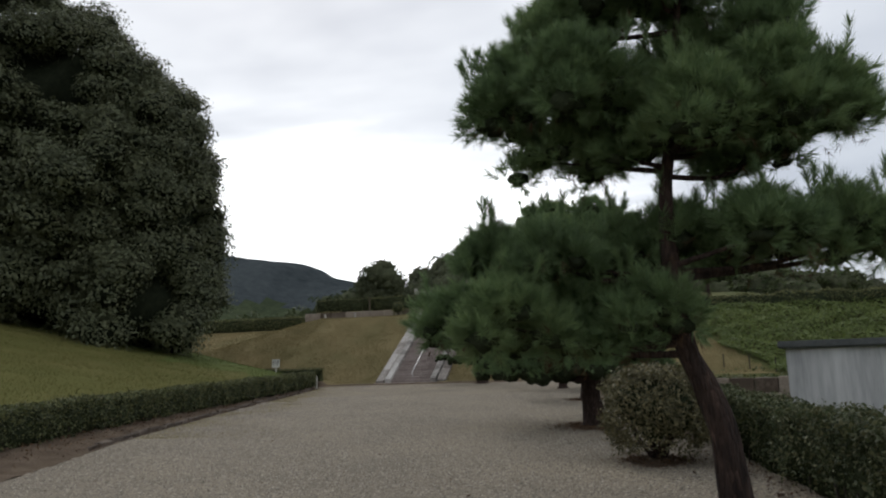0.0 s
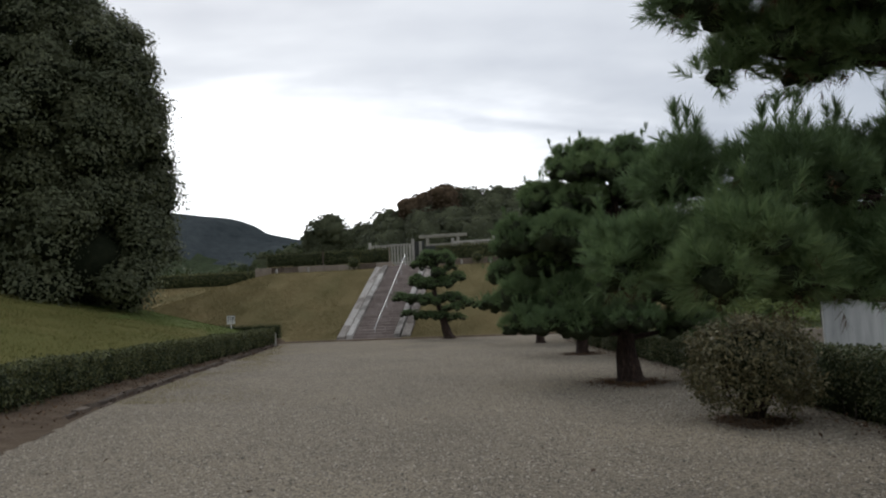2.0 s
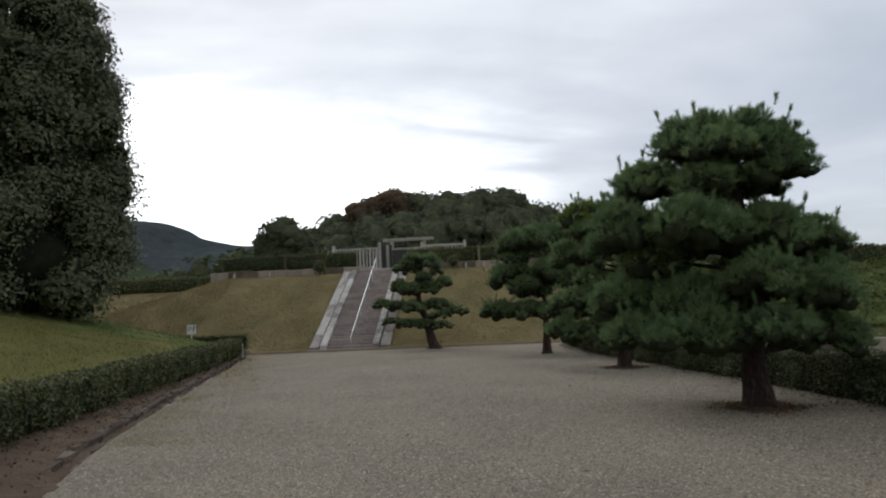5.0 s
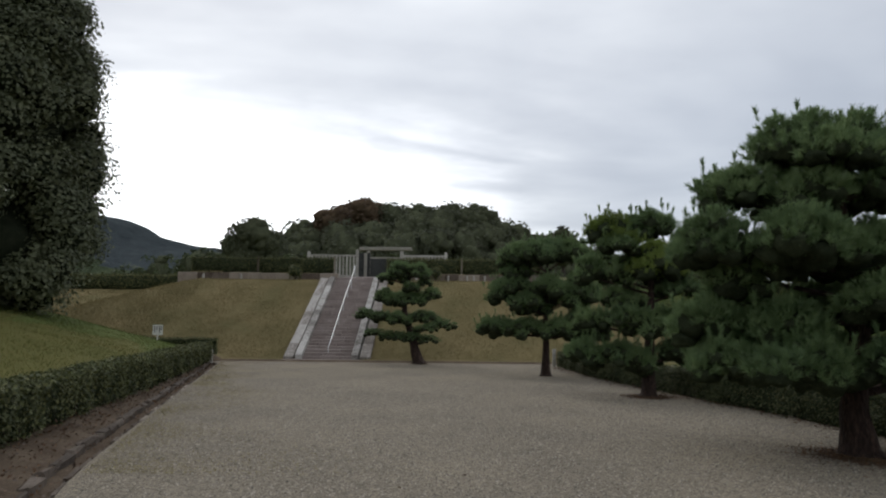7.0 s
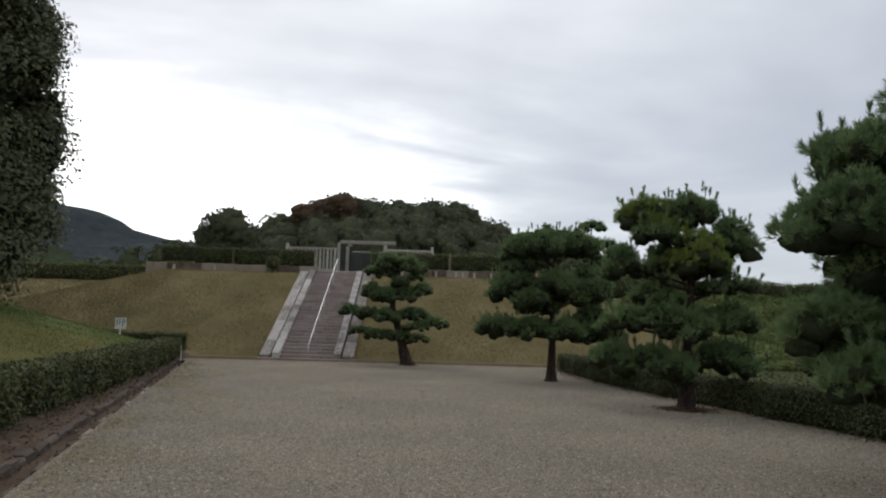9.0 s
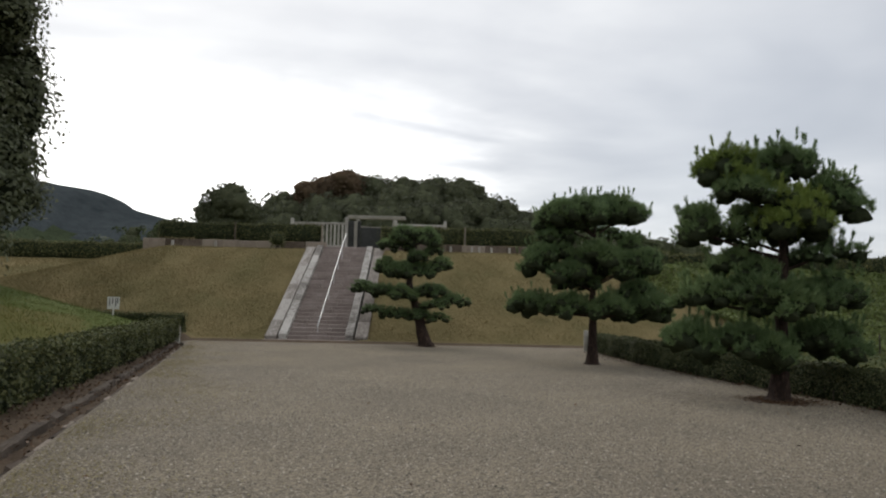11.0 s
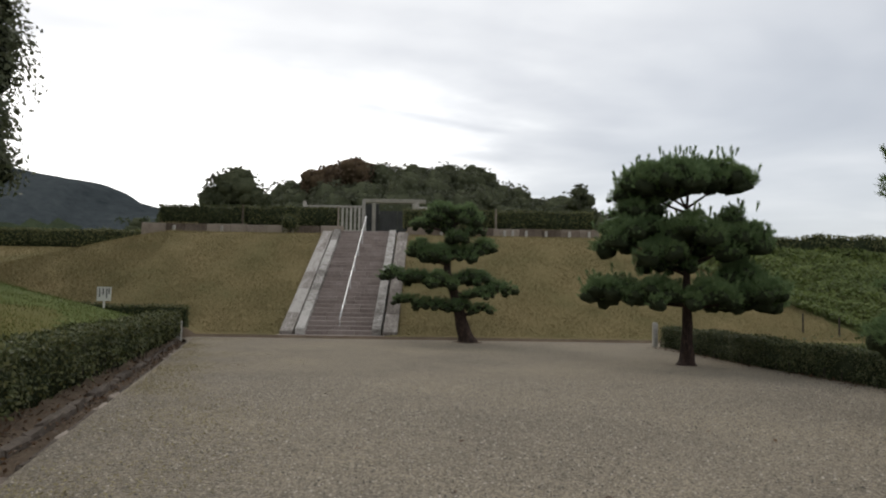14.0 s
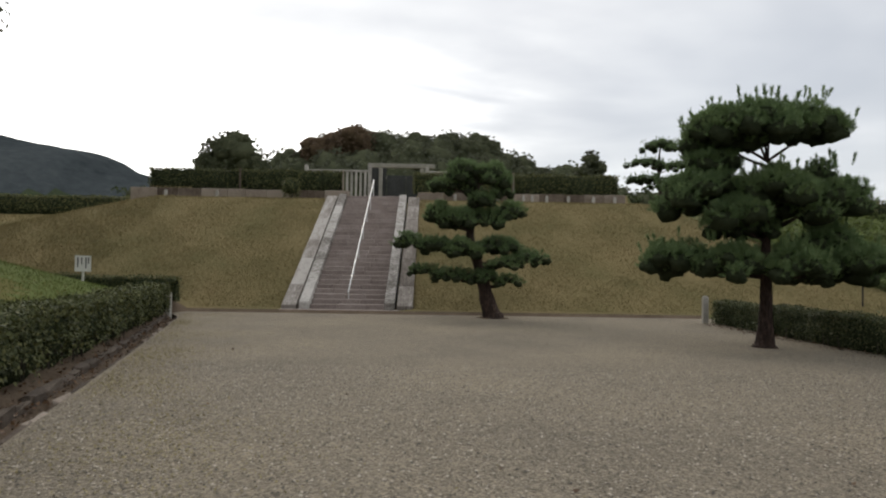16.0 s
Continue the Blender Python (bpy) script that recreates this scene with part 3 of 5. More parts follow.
# ---- kerb, gutter and earth strip ----
def make_gutter():
    g = tagged(new("stone_gutter"), "shallow drainage gutter with a rough stone back wall", "gutter")
    y = 7.5
    while y < 34.0:
        L = float(RNG.uniform(0.35, 0.8))
        x0, x1 = float(kerb_x(y)), float(kerb_x(y + L - 0.02))
        a = math.atan2(x1 - x0, L)
        z = float(court_z(y))
        for name, off, w, zb, zt in (("kerb_stone", -0.06, 0.08, -0.25, -0.02 + 0.026 * (int(y * 7) % 3 == 0)), ("wall_stone", -0.38, 0.13, -0.3, 0.05)):
            bm = block(-w / 2, 0, zb, w / 2, L - 0.02, zt + float(RNG.uniform(-0.03, 0.02)), 0.02, jitter=0.026)
            bm.transform(Matrix.Translation((x0 + off, y, z)) @ Matrix.Rotation(-a, 4, "Z"))
            part(name, bm, WALLSTONE if name == "kerb_stone" and int(y * 7) % 3 == 0 else DARKSTONE, g)
        y += L
    ys = np.arange(7.2, 34.3, 0.4)
    V, F = [], []
    for i, y in enumerate(ys):
        k, h = float(kerb_x(y)), float(along(LEFT_HEDGE, y))
        z = float(court_z(y))
        prof = [(k - 0.08, z - 0.05), (k - 0.2, z - 0.08), (k - 0.33, z - 0.05)]
        for j, (x, zz) in enumerate(prof):
            V.append((x, y, zz + 0.02 * noise.noise(Vector((x * 3, y * 2, 1)))))
        if i:
            n = (i - 1) * 3
            F += [(n, n + 3, n + 4, n + 1), (n + 1, n + 4, n + 5, n + 2)]
    part("channel_bed", raw("channel_bed", V, F, EARTH), None, g)
    V, F = [], []
    ys = np.arange(-6, 34.3, 0.2)
    for i, y in enumerate(ys):
        k, h = float(kerb_x(y)) + 0.06 - 0.44 * float(sstep(6.6, 7.8, y)) + 0.09 * noise.noise(Vector((y * 1.9, 0, 2))), float(along(LEFT_HEDGE, y)) - 0.25
        z = float(court_z(y))
        for j in range(5):
            x = k + (min(h, k - 0.15) - k) * j / 4
            V.append((x, y, z + 0.0 + 0.15 * j / 4 + 0.06 * noise.noise(Vector((x * 2.5, y * 1.8, 4)))))
        if i:
            n = (i - 1) * 5
            F += [(n + q, n + 5 + q, n + 6 + q, n + 1 + q) for q in range(4)]
    ob = smooth(new("earth_strip", raw("earth_strip", V, F, EARTH)))
    tagged(ob, "bare dark earth strip along the clipped hedge", "ground", kind="structure")


make_gutter()


def make_bank_edging():
    e = tagged(new("bank_edging"), "low dark stone edging at the foot of the bank", "kerb")
    for a, b in ((-9.9, -7.78), (-2.72, 6.0)):
        x = a
        while x < b - 0.15:
            L = min(float(RNG.uniform(0.5, 0.9)), b - x)
            part("edging_stone", block(x, 36.5, -0.3, x + L - 0.015, 36.64, -0.045 + float(RNG.uniform(-0.015, 0.015)), 0.015, jitter=0.02), DARKSTONE, e)
            x += L


make_bank_edging()


def make_hedge_posts():
    for x in (-12.55, -7.1, 1.94):
        q = tagged(new("hedge_post"), "thin grey post between clipped terrace hedges", "post", group="terrace hedge posts")
        q.location = (x, 50.02, 5.4)
        part("shaft", block(-0.035, -0.035, -0.2, 0.035, 0.035, 1.16, 0.006), WALLSTONE, q)


make_hedge_posts()


# ---- hedges ----
def box_hedge(name, line, depth, top, base, leaf, label, size=0.05, density=900, side=-1, material=HEDGE_LEAF, lumpy=0.05, droop=0.0):
    """A clipped hedge behind the front line; top and base are heights along it."""
    h = tagged(new(name), label, "hedge")
    P = np.array(line, float)
    seg = np.linalg.norm(np.diff(P, axis=0), axis=1)
    s = np.concatenate([[0], np.cumsum(seg)])
    total = s[-1]
    h.location = (P[0, 0], P[0, 1], 0)
    org = np.array([P[0, 0], P[0, 1], 0])

    def place(t, u, v):
        """t along, u 0 front to 1 back, v 0 base to 1 top."""
        x, y = np.interp(t, s, P[:, 0]), np.interp(t, s, P[:, 1])
        x2, y2 = np.interp(t + 0.05, s, P[:, 0]), np.interp(t + 0.05, s, P[:, 1])
        x1, y1 = np.interp(t - 0.05, s, P[:, 0]), np.interp(t - 0.05, s, P[:, 1])
        tang = unit(np.stack([x2 - x1, y2 - y1, x * 0], 1))
        nrm = np.stack([-tang[:, 1], tang[:, 0], tang[:, 2]], 1) * -side      # out of the front
        zb, zt = base(t / total), top(t / total)
        wave = lumpy * (np.sin(t * 2.3 + v * 3) + np.sin(t * 5.1 + u * 4 + 1) * 0.7 + np.sin(t * 0.9) * 0.8)
        pos = np.stack([x, y, zb + (zt - zb) * v + wave * 0.5 * (v > 0.7)], 1) - nrm * (depth * u)[:, None]
        return pos, nrm, tang, wave
    # inner mass, its dark colour standing in for shade between the leaves
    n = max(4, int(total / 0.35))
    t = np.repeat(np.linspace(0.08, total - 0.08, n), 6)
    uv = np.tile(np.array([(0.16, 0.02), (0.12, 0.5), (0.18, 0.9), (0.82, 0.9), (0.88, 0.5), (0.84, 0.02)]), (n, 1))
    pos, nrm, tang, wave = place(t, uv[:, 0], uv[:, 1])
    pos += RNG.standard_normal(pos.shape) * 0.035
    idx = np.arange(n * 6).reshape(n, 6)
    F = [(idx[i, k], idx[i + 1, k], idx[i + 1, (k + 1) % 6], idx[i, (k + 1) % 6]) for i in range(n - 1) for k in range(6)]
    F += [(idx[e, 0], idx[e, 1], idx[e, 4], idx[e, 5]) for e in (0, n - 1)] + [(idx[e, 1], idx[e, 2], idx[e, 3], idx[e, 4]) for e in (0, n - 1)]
    part("inner_mass", raw("inner_mass", pos - org, F, INNER), None, h, "twiggy inside of the hedge, painted dark as shade")
    hh = float(np.mean([top(0.5) - base(0.5)]))
    groups = []
    for face, area in (("front", total * hh), ("top", total * depth), ("back", total * hh * 0.25), ("end0", depth * hh), ("end1", depth * hh)):
        k = int(area * density)
        t, a, b = RNG.uniform(0, total, k), RNG.uniform(0, 1, k), RNG.uniform(0, 1, k)
        inset = np.abs(RNG.standard_normal(k)) * 0.06
        if face == "front":
            pos, nrm, tang, wave = place(t, inset / depth - wave_in(t, a, lumpy) / depth, 0.06 + 0.94 * a)
            keep = RNG.uniform(0, 1, k) < 0.35 + a * 1.2
            nv = nrm + np.array([0, 0, 0.35])
        elif face == "back":
            pos, nrm, tang, wave = place(t, 1 - inset / depth, a)
            keep, nv = np.ones(k, bool), -nrm + np.array([0, 0, 0.3])
        elif face == "top":
            pos, nrm, tang, wave = place(t, a, 1 - inset / hh)
            edge = np.minimum(a, 1 - a)
            pos[:, 2] -= 0.08 * np.exp(-edge * 14)
            keep, nv = np.ones(k, bool), nrm * 0 + np.array([0, 0, 1.0])
        else:
            t = (inset if face == "end0" else total - inset)
            pos, nrm, tang, wave = place(t, a, b)
            keep, nv = np.ones(k, bool), tang * (-1 if face == "end0" else 1)
        pos = pos + RNG.standard_normal(pos.shape) * 0.018
        groups.append(leaves((pos - org)[keep], nv[keep], size, 0.6, 0.75))
    V, F = joined(*groups)
    part("foliage", raw("foliage", V, F, material), None, h)
    # bare stems at the foot
    k = int(total / 0.22)
    t = np.sort(RNG.uniform(0.1, total - 0.1, k))
    pos, nrm, tang, wave = place(t, RNG.uniform(0.05, 0.4, k), np.zeros(k))
    bm = bmesh.new()
    for p in pos:
        z = float(p[2]) - 0.12
        lean = RNG.uniform(-0.05, 0.05, 2)
        r = float(RNG.uniform(0.008, 0.016))
        a, b = Vector((p[0] - org[0], p[1] - org[1], z)), Vector((p[0] - org[0] + lean[0], p[1] - org[1] + lean[1], z + 0.4))
        q = [bm.verts.new(c + Vector((math.cos(w) * r, math.sin(w) * r, 0))) for c in (a, b) for w in (0, 2.1, 4.2)]
        for i in range(3):
            bm.faces.new((q[i], q[(i + 1) % 3], q[3 + (i + 1) % 3], q[3 + i]))
    tagged(part("stem_thicket", bm, GREYBARK, h), kind="stuff")
    return h


def wave_in(t, v, lumpy):
    return lumpy * (np.sin(t * 2.3 + v * 3) + np.sin(t * 5.1 + 1) * 0.7) * 0.8


box_hedge("clipped_hedge", LEFT_HEDGE, 0.75, lambda f: 0.94 - 0.06 * f, lambda f: 0.1 - 0.08 * f, None,
          "long low clipped dark green hedge above an earth strip", 0.068, 800, side=1)
box_hedge("clipped_hedge", RIGHT_HEDGE, 0.7, lambda f: 0.9 - 0.27 * sstep(0.25, 0.75, f), lambda f: 0.0 - 0.14 * f, None,
          "clipped hedge with dull and browning leaves beside gravel", 0.052, 1150, side=-1, material=HEDGE_R_LEAF, lumpy=0.06)
box_hedge("clipped_hedge", [(-16.5, 35.8), (-10.6, 35.6)], 0.6, lambda f: 1.08 + 0 * f, lambda f: 0.35 - 0.1 * f, None,
          "short dark hedge at the foot of the bank", 0.06, 500, side=1)
for a, b in ((-17.4, -12.6), (-12.5, -7.15), (-3.4, 1.9), (1.98, 7.6)):
    box_hedge("terrace_hedge", [(a, 50.1), (b, 50.1)], 0.8, lambda f: 6.52 + 0 * f, lambda f: 5.4 + 0 * f, None,
              "square clipped hedge on the terrace behind the low wall", 0.10, 300, side=1, lumpy=0.03)
box_hedge("far_hedge", [(-42, 62), (-21.5, 62)], 1.0, lambda f: 6.05 + 0 * f, lambda f: 4.7 + 0 * f, None,
          "long dark hedge on the plateau beyond the bank", 0.14, 150, side=1)
box_hedge("far_hedge", [(11.0, 47.2), (18, 45.8), (42, 43.5)], 1.1, lambda f: 5.0 - 0.3 * f, lambda f: 3.8 - 0.3 * f, None,
          "uneven dark hedge along the top of the weedy slope", 0.12, 170, side=1, lumpy=0.14)


def dome(r, h):
    """A low mound of earth that thins out with a ragged rim."""
    bm = bmesh.new()
    n, rings = 96, 8
    edge = []
    for k in range(n):
        c, q = math.cos(2 * math.pi * k / n), math.sin(2 * math.pi * k / n)
        edge.append(1 + 0.45 * noise.noise(Vector((c * 1.7, q * 1.7, r * 9))) + 0.3 * noise.noise(Vector((c * 6, q * 6, r * 5))) + 0.28 * noise.noise(Vector((c * 17, q * 17, r * 3))))
    rows = [[bm.verts.new((0, 0, h))]]
    for i in range(1, rings):
        f = i / (rings - 1)
        ring = []
        for k in range(n):
            e = r * f * (1 + (edge[k] - 1) * f)
            x, y = math.cos(2 * math.pi * k / n) * e, math.sin(2 * math.pi * k / n) * e
            ring.append(bm.verts.new((x, y, h * (1 - f) ** 1.4 + 0.02 * noise.noise(Vector((x * 9, y * 9, r))) * (1 - f) + 0.012 - 0.03 * f ** 3)))
        rows.append(ring)
    for k in range(n):
        bm.faces.new((rows[0][0], rows[1][k], rows[1][(k + 1) % n]))
        for i in range(1, rings - 1):
            bm.faces.new((rows[i][k], rows[i + 1][k], rows[i + 1][(k + 1) % n], rows[i][(k + 1) % n]))
    return bm


def scatter_litter(parent, r, n):
    """Needles and leaves that thin out round the foot of a plant."""
    a, q = RNG.uniform(0, 2 * math.pi, n), r * (0.35 + 0.3 * np.abs(RNG.standard_normal(n)))
    pos = np.stack([np.cos(a) * q, np.sin(a) * q * (1 + 0.15 * np.sin(a * 3)), 0.02 + 0.1 * r * np.clip(0.6 - q / r, 0, 1)], 1)
    V, F = leaves(pos, np.tile((0.0, 0.0, 1.0), (n, 1)), 0.055, 0.3, 0.5)
    tagged(part("fallen_litter", raw("fallen_litter", V, F, FALLEN), None, parent, "fallen brown needles and leaves"), kind="stuff")


# ---- round bushes ----
def round_bush(x, y, z, r, h, leaf, size, count, label, bare=0.0):
    """bare: height up to which the stems show."""
    b = tagged(new("round_bush"), label, "bush")
    b.location = (x, y, z)
    d = unit(RNG.standard_normal((count, 3)))
    d[:, 2] = np.where(d[:, 2] < -0.8, -d[:, 2], d[:, 2])
    wob = 1 + 0.07 * np.sin(d[:, 0] * 7 + d[:, 1] * 5) + 0.06 * np.sin(d[:, 2] * 9 + d[:, 0] * 4) + RNG.standard_normal(count) * 0.06 - 0.12 * RNG.uniform(0, 1, count) ** 4
    full = d / np.maximum(np.sum(np.abs(d) ** 3.2, axis=1, keepdims=True) ** (1 / 3.2), 0.1) * 0.95
    pos = full * wob[:, None] * np.array([r, r, h * 0.52]) + np.array([0, 0, h * 0.5])
    if bare:
        rim = bare * (0.75 + 0.5 * np.sin(d[:, 0] * 6 + 1) * np.sin(d[:, 1] * 5) + 0.35 * np.sin(d[:, 0] * 15 + d[:, 1] * 11))
        keep = pos[:, 2] > rim + np.abs(RNG.standard_normal(count)) * 0.1
        pos, d = pos[keep], d[keep]
    V, F = leaves(pos, d, size, 0.55, 0.8)
    part("foliage", raw("foliage", V, F, leaf), None, b)
    # solid lump whose dark tone stands for shade deep in the bush
    V, F = lumps([(0, 0, h * 0.5 + bare * 0.55)], [(r, r, h * 0.5 - bare * 0.4)], scale=0.74)
    part("inner_mass", raw("inner_mass", V, F, INNER), None, b, "inside of the bush, painted dark as shade")
    for k in range(22 if bare else 7):
        w = k * 0.9 + (0.4 if k > 7 else 0)
        u, tw = float(RNG.uniform(0.12, 0.5)), float(RNG.uniform(-0.5, 0.5))
        smooth(part("stem", tube([(0.12 * u * math.cos(w), 0.12 * u * math.sin(w), -0.1), (u * 0.5 * r * math.cos(w + tw), u * 0.5 * r * math.sin(w + tw), 0.1 * h),
                                  (u * r * math.cos(w - tw), u * r * math.sin(w - tw), 0.26 * h), (1.4 * u * r * math.cos(w), 1.4 * u * r * math.sin(w), 0.6 * h)],
                                 (0.024, 0.02, 0.014, 0.008), 6, 0.2), BARK if bare else GREYBARK, b))
    if bare:
        part("earth_patch", dome(r * 0.85, 0.06), EARTH, b, "dark earth littered with leaves")
        scatter_litter(b, r * 0.9, 900)


round_bush(7.9, 5.95, 0, 0.72, 1.3, AZALEA_LEAF, 0.055, 14000, "round clipped azalea bush turning brownish on gravel", 0.2)
round_bush(-9.45, 48.0, CREST - 0.05, 0.45, 0.95, HEDGE_LEAF, 0.08, 900, "small round dark bush beside the terrace wall")
round_bush(0.1, 48.0, CREST - 0.05, 0.42, 0.85, HEDGE_LEAF, 0.08, 900, "small round dark bush beside the terrace wall")


# ---- pines ----
def pad_clumps(dx, dy, pz, rx, rz, grain):
    """Clumps that make up one flat-bottomed, domed cloud of foliage: centres and radii."""
    ry = rx * 0.9
    m = int(5 + 11 * rx / grain)
    k = np.arange(m) + 0.5
    rad, ang = np.sqrt(k / m), k * 2.39996 + RNG.uniform(0, 6.28)
    rad = np.clip(rad + RNG.uniform(-0.12, 0.1, m), 0.05, 1)
    cr = np.clip(rz * RNG.uniform(0.5, 0.8, m), 0.12, 0.3 * grain)
    cx, cy = np.cos(ang) * rad * np.clip(rx - cr * 0.8, 0.06, 9), np.sin(ang) * rad * np.clip(ry - cr * 0.8, 0.06, 9)
    lift = np.clip(1 - rad ** 2.4, 0, 1) * RNG.choice((1.0, 1.0, 0.95, 0.45), m) + RNG.uniform(-0.08, 0.16, m)
    cz = pz - rz + cr * 0.75 + np.clip(2 * rz - 1.5 * cr, 0.0, 9) * lift
    return np.stack([cx + dx, cy + dy, cz], 1), cr


def pine(x, y, z, trunk, base_r, pads, label, fine=0.0, fresh=(), grain=1.0, candles=1.0, droop=0.25, swell=1.2):
    """trunk: rows of dx, dy, height; pads: rows of dx, dy, height, half width, half height; fine: 0 far off, 1 close by."""
    t = tagged(new("pine_tree"), label, "pine tree")
    t.location = (x, y, z)
    n = len(trunk)
    radii = [base_r * (1.0 - 0.8 * (i / (n - 1)) ** 0.9) for i in range(n)]
    lean = Vector(trunk[1]) * (base_r / trunk[1][2])
    flare = [(0, 0, -0.2), (0, 0, 0.0), (lean.x * 0.5, lean.y * 0.5, base_r * 0.5), (lean.x * 1.5, lean.y * 1.5, base_r * 1.5)] + list(trunk[1:])
    smooth(part("trunk", tube(flare, [base_r * 2.1, base_r * 1.7, base_r * 1.3, base_r * 1.1] + radii[1:], 16, 0.24), BARK, t))
    T = np.array(trunk, float)
    width, length = 0.0135 - 0.0062 * fine, 0.095 + 0.02 * fine
    per, count = 52 + 26 * fine, int(22 + 22 * fine)
    for q, (dx, dy, pz, rx, rz) in enumerate(pads):
        rx, rz = rx * swell, rz * (0.4 + 0.6 * swell) + 0.02
        reach = math.hypot(dx, dy)
        hz = min(max(pz - rz * 0.5 - (droop if pz > 2.4 else 0.03) * reach, 0.3), T[-1, 2] - 0.1)
        root = Vector([float(np.interp(hz, T[:, 2], T[:, k])) for k in (0, 1)] + [hz])
        end = Vector((dx, dy, pz - rz * 0.1))
        mid = root.lerp(end, 0.55) + Vector((0, 0, -0.05 + 0.05 * (q % 3 - 1)))
        br = base_r * (0.3 if pz < 2.5 else 0.22)
        smooth(part("branch", tube([root, mid, end], (br, br * 0.7, br * 0.3), 8, 0.2), BARK, t))
        C, cr = pad_clumps(dx, dy, pz, rx, rz, grain)
        P, A = [], []
        for c, r in zip(C, cr):
            k = max(12, int(per * (r / 0.28) ** 2))
            d = unit(RNG.standard_normal((k, 3)) + np.array([0, 0, 0.45]))
            d = d[d[:, 2] > (-0.95 if fine > 0.6 else -0.32)]
            P.append(c + d * np.array([r, r, r * 0.78]) * RNG.uniform(0.62 - 0.3 * fine, 0.9, (len(d), 1)))
            A.append(unit(d * 0.8 + np.array([0, 0, 0.6]) + RNG.standard_normal((len(d), 3)) * 0.16))
        V, F = needles(np.concatenate(P), np.concatenate(A), count, length, width, 0.11, (0.5, 1.9))
        # upright shoots that stand clear of the top like small brushes
        k = int(round((9 * rx + 1) * candles))
        if k:
            a2, r2 = RNG.uniform(0, 2 * math.pi, k), np.sqrt(RNG.uniform(0, 1, k))
            top = np.stack([dx + np.cos(a2) * r2 * rx * 0.95, dy + np.sin(a2) * r2 * rx * 0.85, pz + 0.05 + rz * (1.02 - 0.9 * r2 ** 2.4)], 1)
            ax = unit(np.stack([np.cos(a2) * r2 * 0.35, np.sin(a2) * r2 * 0.35, np.ones(k)], 1) + RNG.standard_normal((k, 3)) * 0.1)
            size = RNG.uniform(0.55, 1.15, (k, 1))
            V2, F2 = needles(top, ax, 40, length * 0.9, width, 0.16, (1.0, 2.2))
            V3, F3 = needles(top + ax * 0.13 * size, ax, 46, length, width, 0.09, (0.9, 2.4))
            V, F = joined((V, F), (V2, F2), (V3, F3))
        pad = part("foliage_pad", raw("foliage_pad", V, F, FRESH if q in fresh else NEEDLES), None, t, "fresh yellow-green needles" if q in fresh else "")
        # shade painted under the pad: dark lumps set a little low
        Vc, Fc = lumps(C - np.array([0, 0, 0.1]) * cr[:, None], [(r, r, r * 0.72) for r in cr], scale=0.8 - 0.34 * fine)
        part("inner_mass", raw("inner_mass", Vc, Fc, INNER), None, pad, "inner twig mass painted dark as shade")
        if fine > 0.6:
            k = int(22 * rx)
            pos = np.stack([dx + RNG.uniform(-0.8, 0.8, k) * rx, dy + RNG.uniform(-0.8, 0.8, k) * rx, pz + rz * RNG.uniform(-0.9, 0.0, k)], 1)
            V3, F3 = needles(pos, unit(RNG.standard_normal((k, 3)) * 0.6 + np.array([0, 0, -0.8])), 14, 0.09, 0.005, 0.1)
            part("dead_needles", raw("dead_needles", V3, F3, DRY), None, pad, "dead brown needles")
    part("root_mound", dome(base_r * (3.0 if y < 25 else 2.0), base_r * 0.4), EARTH, t, "dark needle-strewn earth")
    if y < 25:
        scatter_litter(t, base_r * 4.6, 1800)
    return t


pine(8.33, 1.3, 0, [(0, 0, 0), (-0.07, 0, 0.86), (-0.18, 0, 1.27), (-0.31, 0, 1.64), (-0.37, 0, 2.17), (-0.38, 0, 2.66), (-0.36, 0, 3.0), (-0.3, 0, 3.4), (-0.2, 0, 4.06), (-0.12, 0, 4.8)], 0.125,
     [(-0.3, 0, 4.85, 0.72, 0.42), (-1.15, 0.3, 4.68, 0.52, 0.34), (0.5, 0.1, 4.3, 0.45, 0.3), (-1.68, 0, 3.9, 0.38, 0.4), (-1.01, -0.3, 3.85, 0.52, 0.42), (-0.11, 0.3, 4.02, 0.58, 0.46), (0.53, -0.2, 3.65, 0.4, 0.46), (1.05, 0.1, 3.6, 0.32, 0.38),
      (-1.27, 0.2, 3.38, 0.47, 0.26), (0.43, 0.3, 3.28, 0.42, 0.26), (-0.14, -0.5, 3.5, 0.4, 0.3), (-0.75, 0.1, 3.36, 0.4, 0.24), (-0.5, 0.5, 3.7, 0.5, 0.3),
      (-0.28, 0.3, 2.56, 0.5, 0.27), (0.34, -0.4, 2.5, 0.42, 0.27), (1.08, 0.1, 2.52, 0.45, 0.31), (1.68, 0.3, 2.5, 0.42, 0.3), (-1.98, 0.2, 2.5, 0.32, 0.24), (-1.37, -0.2, 2.4, 0.42, 0.25), (-0.82, 0.5, 2.5, 0.42, 0.26),
      (-2.3, 0, 1.93, 0.36, 0.25), (-1.73, -0.4, 1.88, 0.44, 0.3), (-1.57, 0.5, 1.98, 0.46, 0.28), (-0.98, 0.1, 1.84, 0.44, 0.3), (-0.6, -0.2, 1.92, 0.38, 0.24), (-1.3, 0.0, 1.72, 0.5, 0.2),
      (-0.3, 1.1, 4.0, 0.5, 0.35), (0.5, 1.0, 2.52, 0.5, 0.27), (-0.6, 1.1, 2.0, 0.45, 0.24), (0.3, 0.9, 3.5, 0.45, 0.3)],
     "red-barked garden pine leaning over pale gravel", 1.0, grain=1.0, candles=1.0, droop=0.08, swell=1.15)
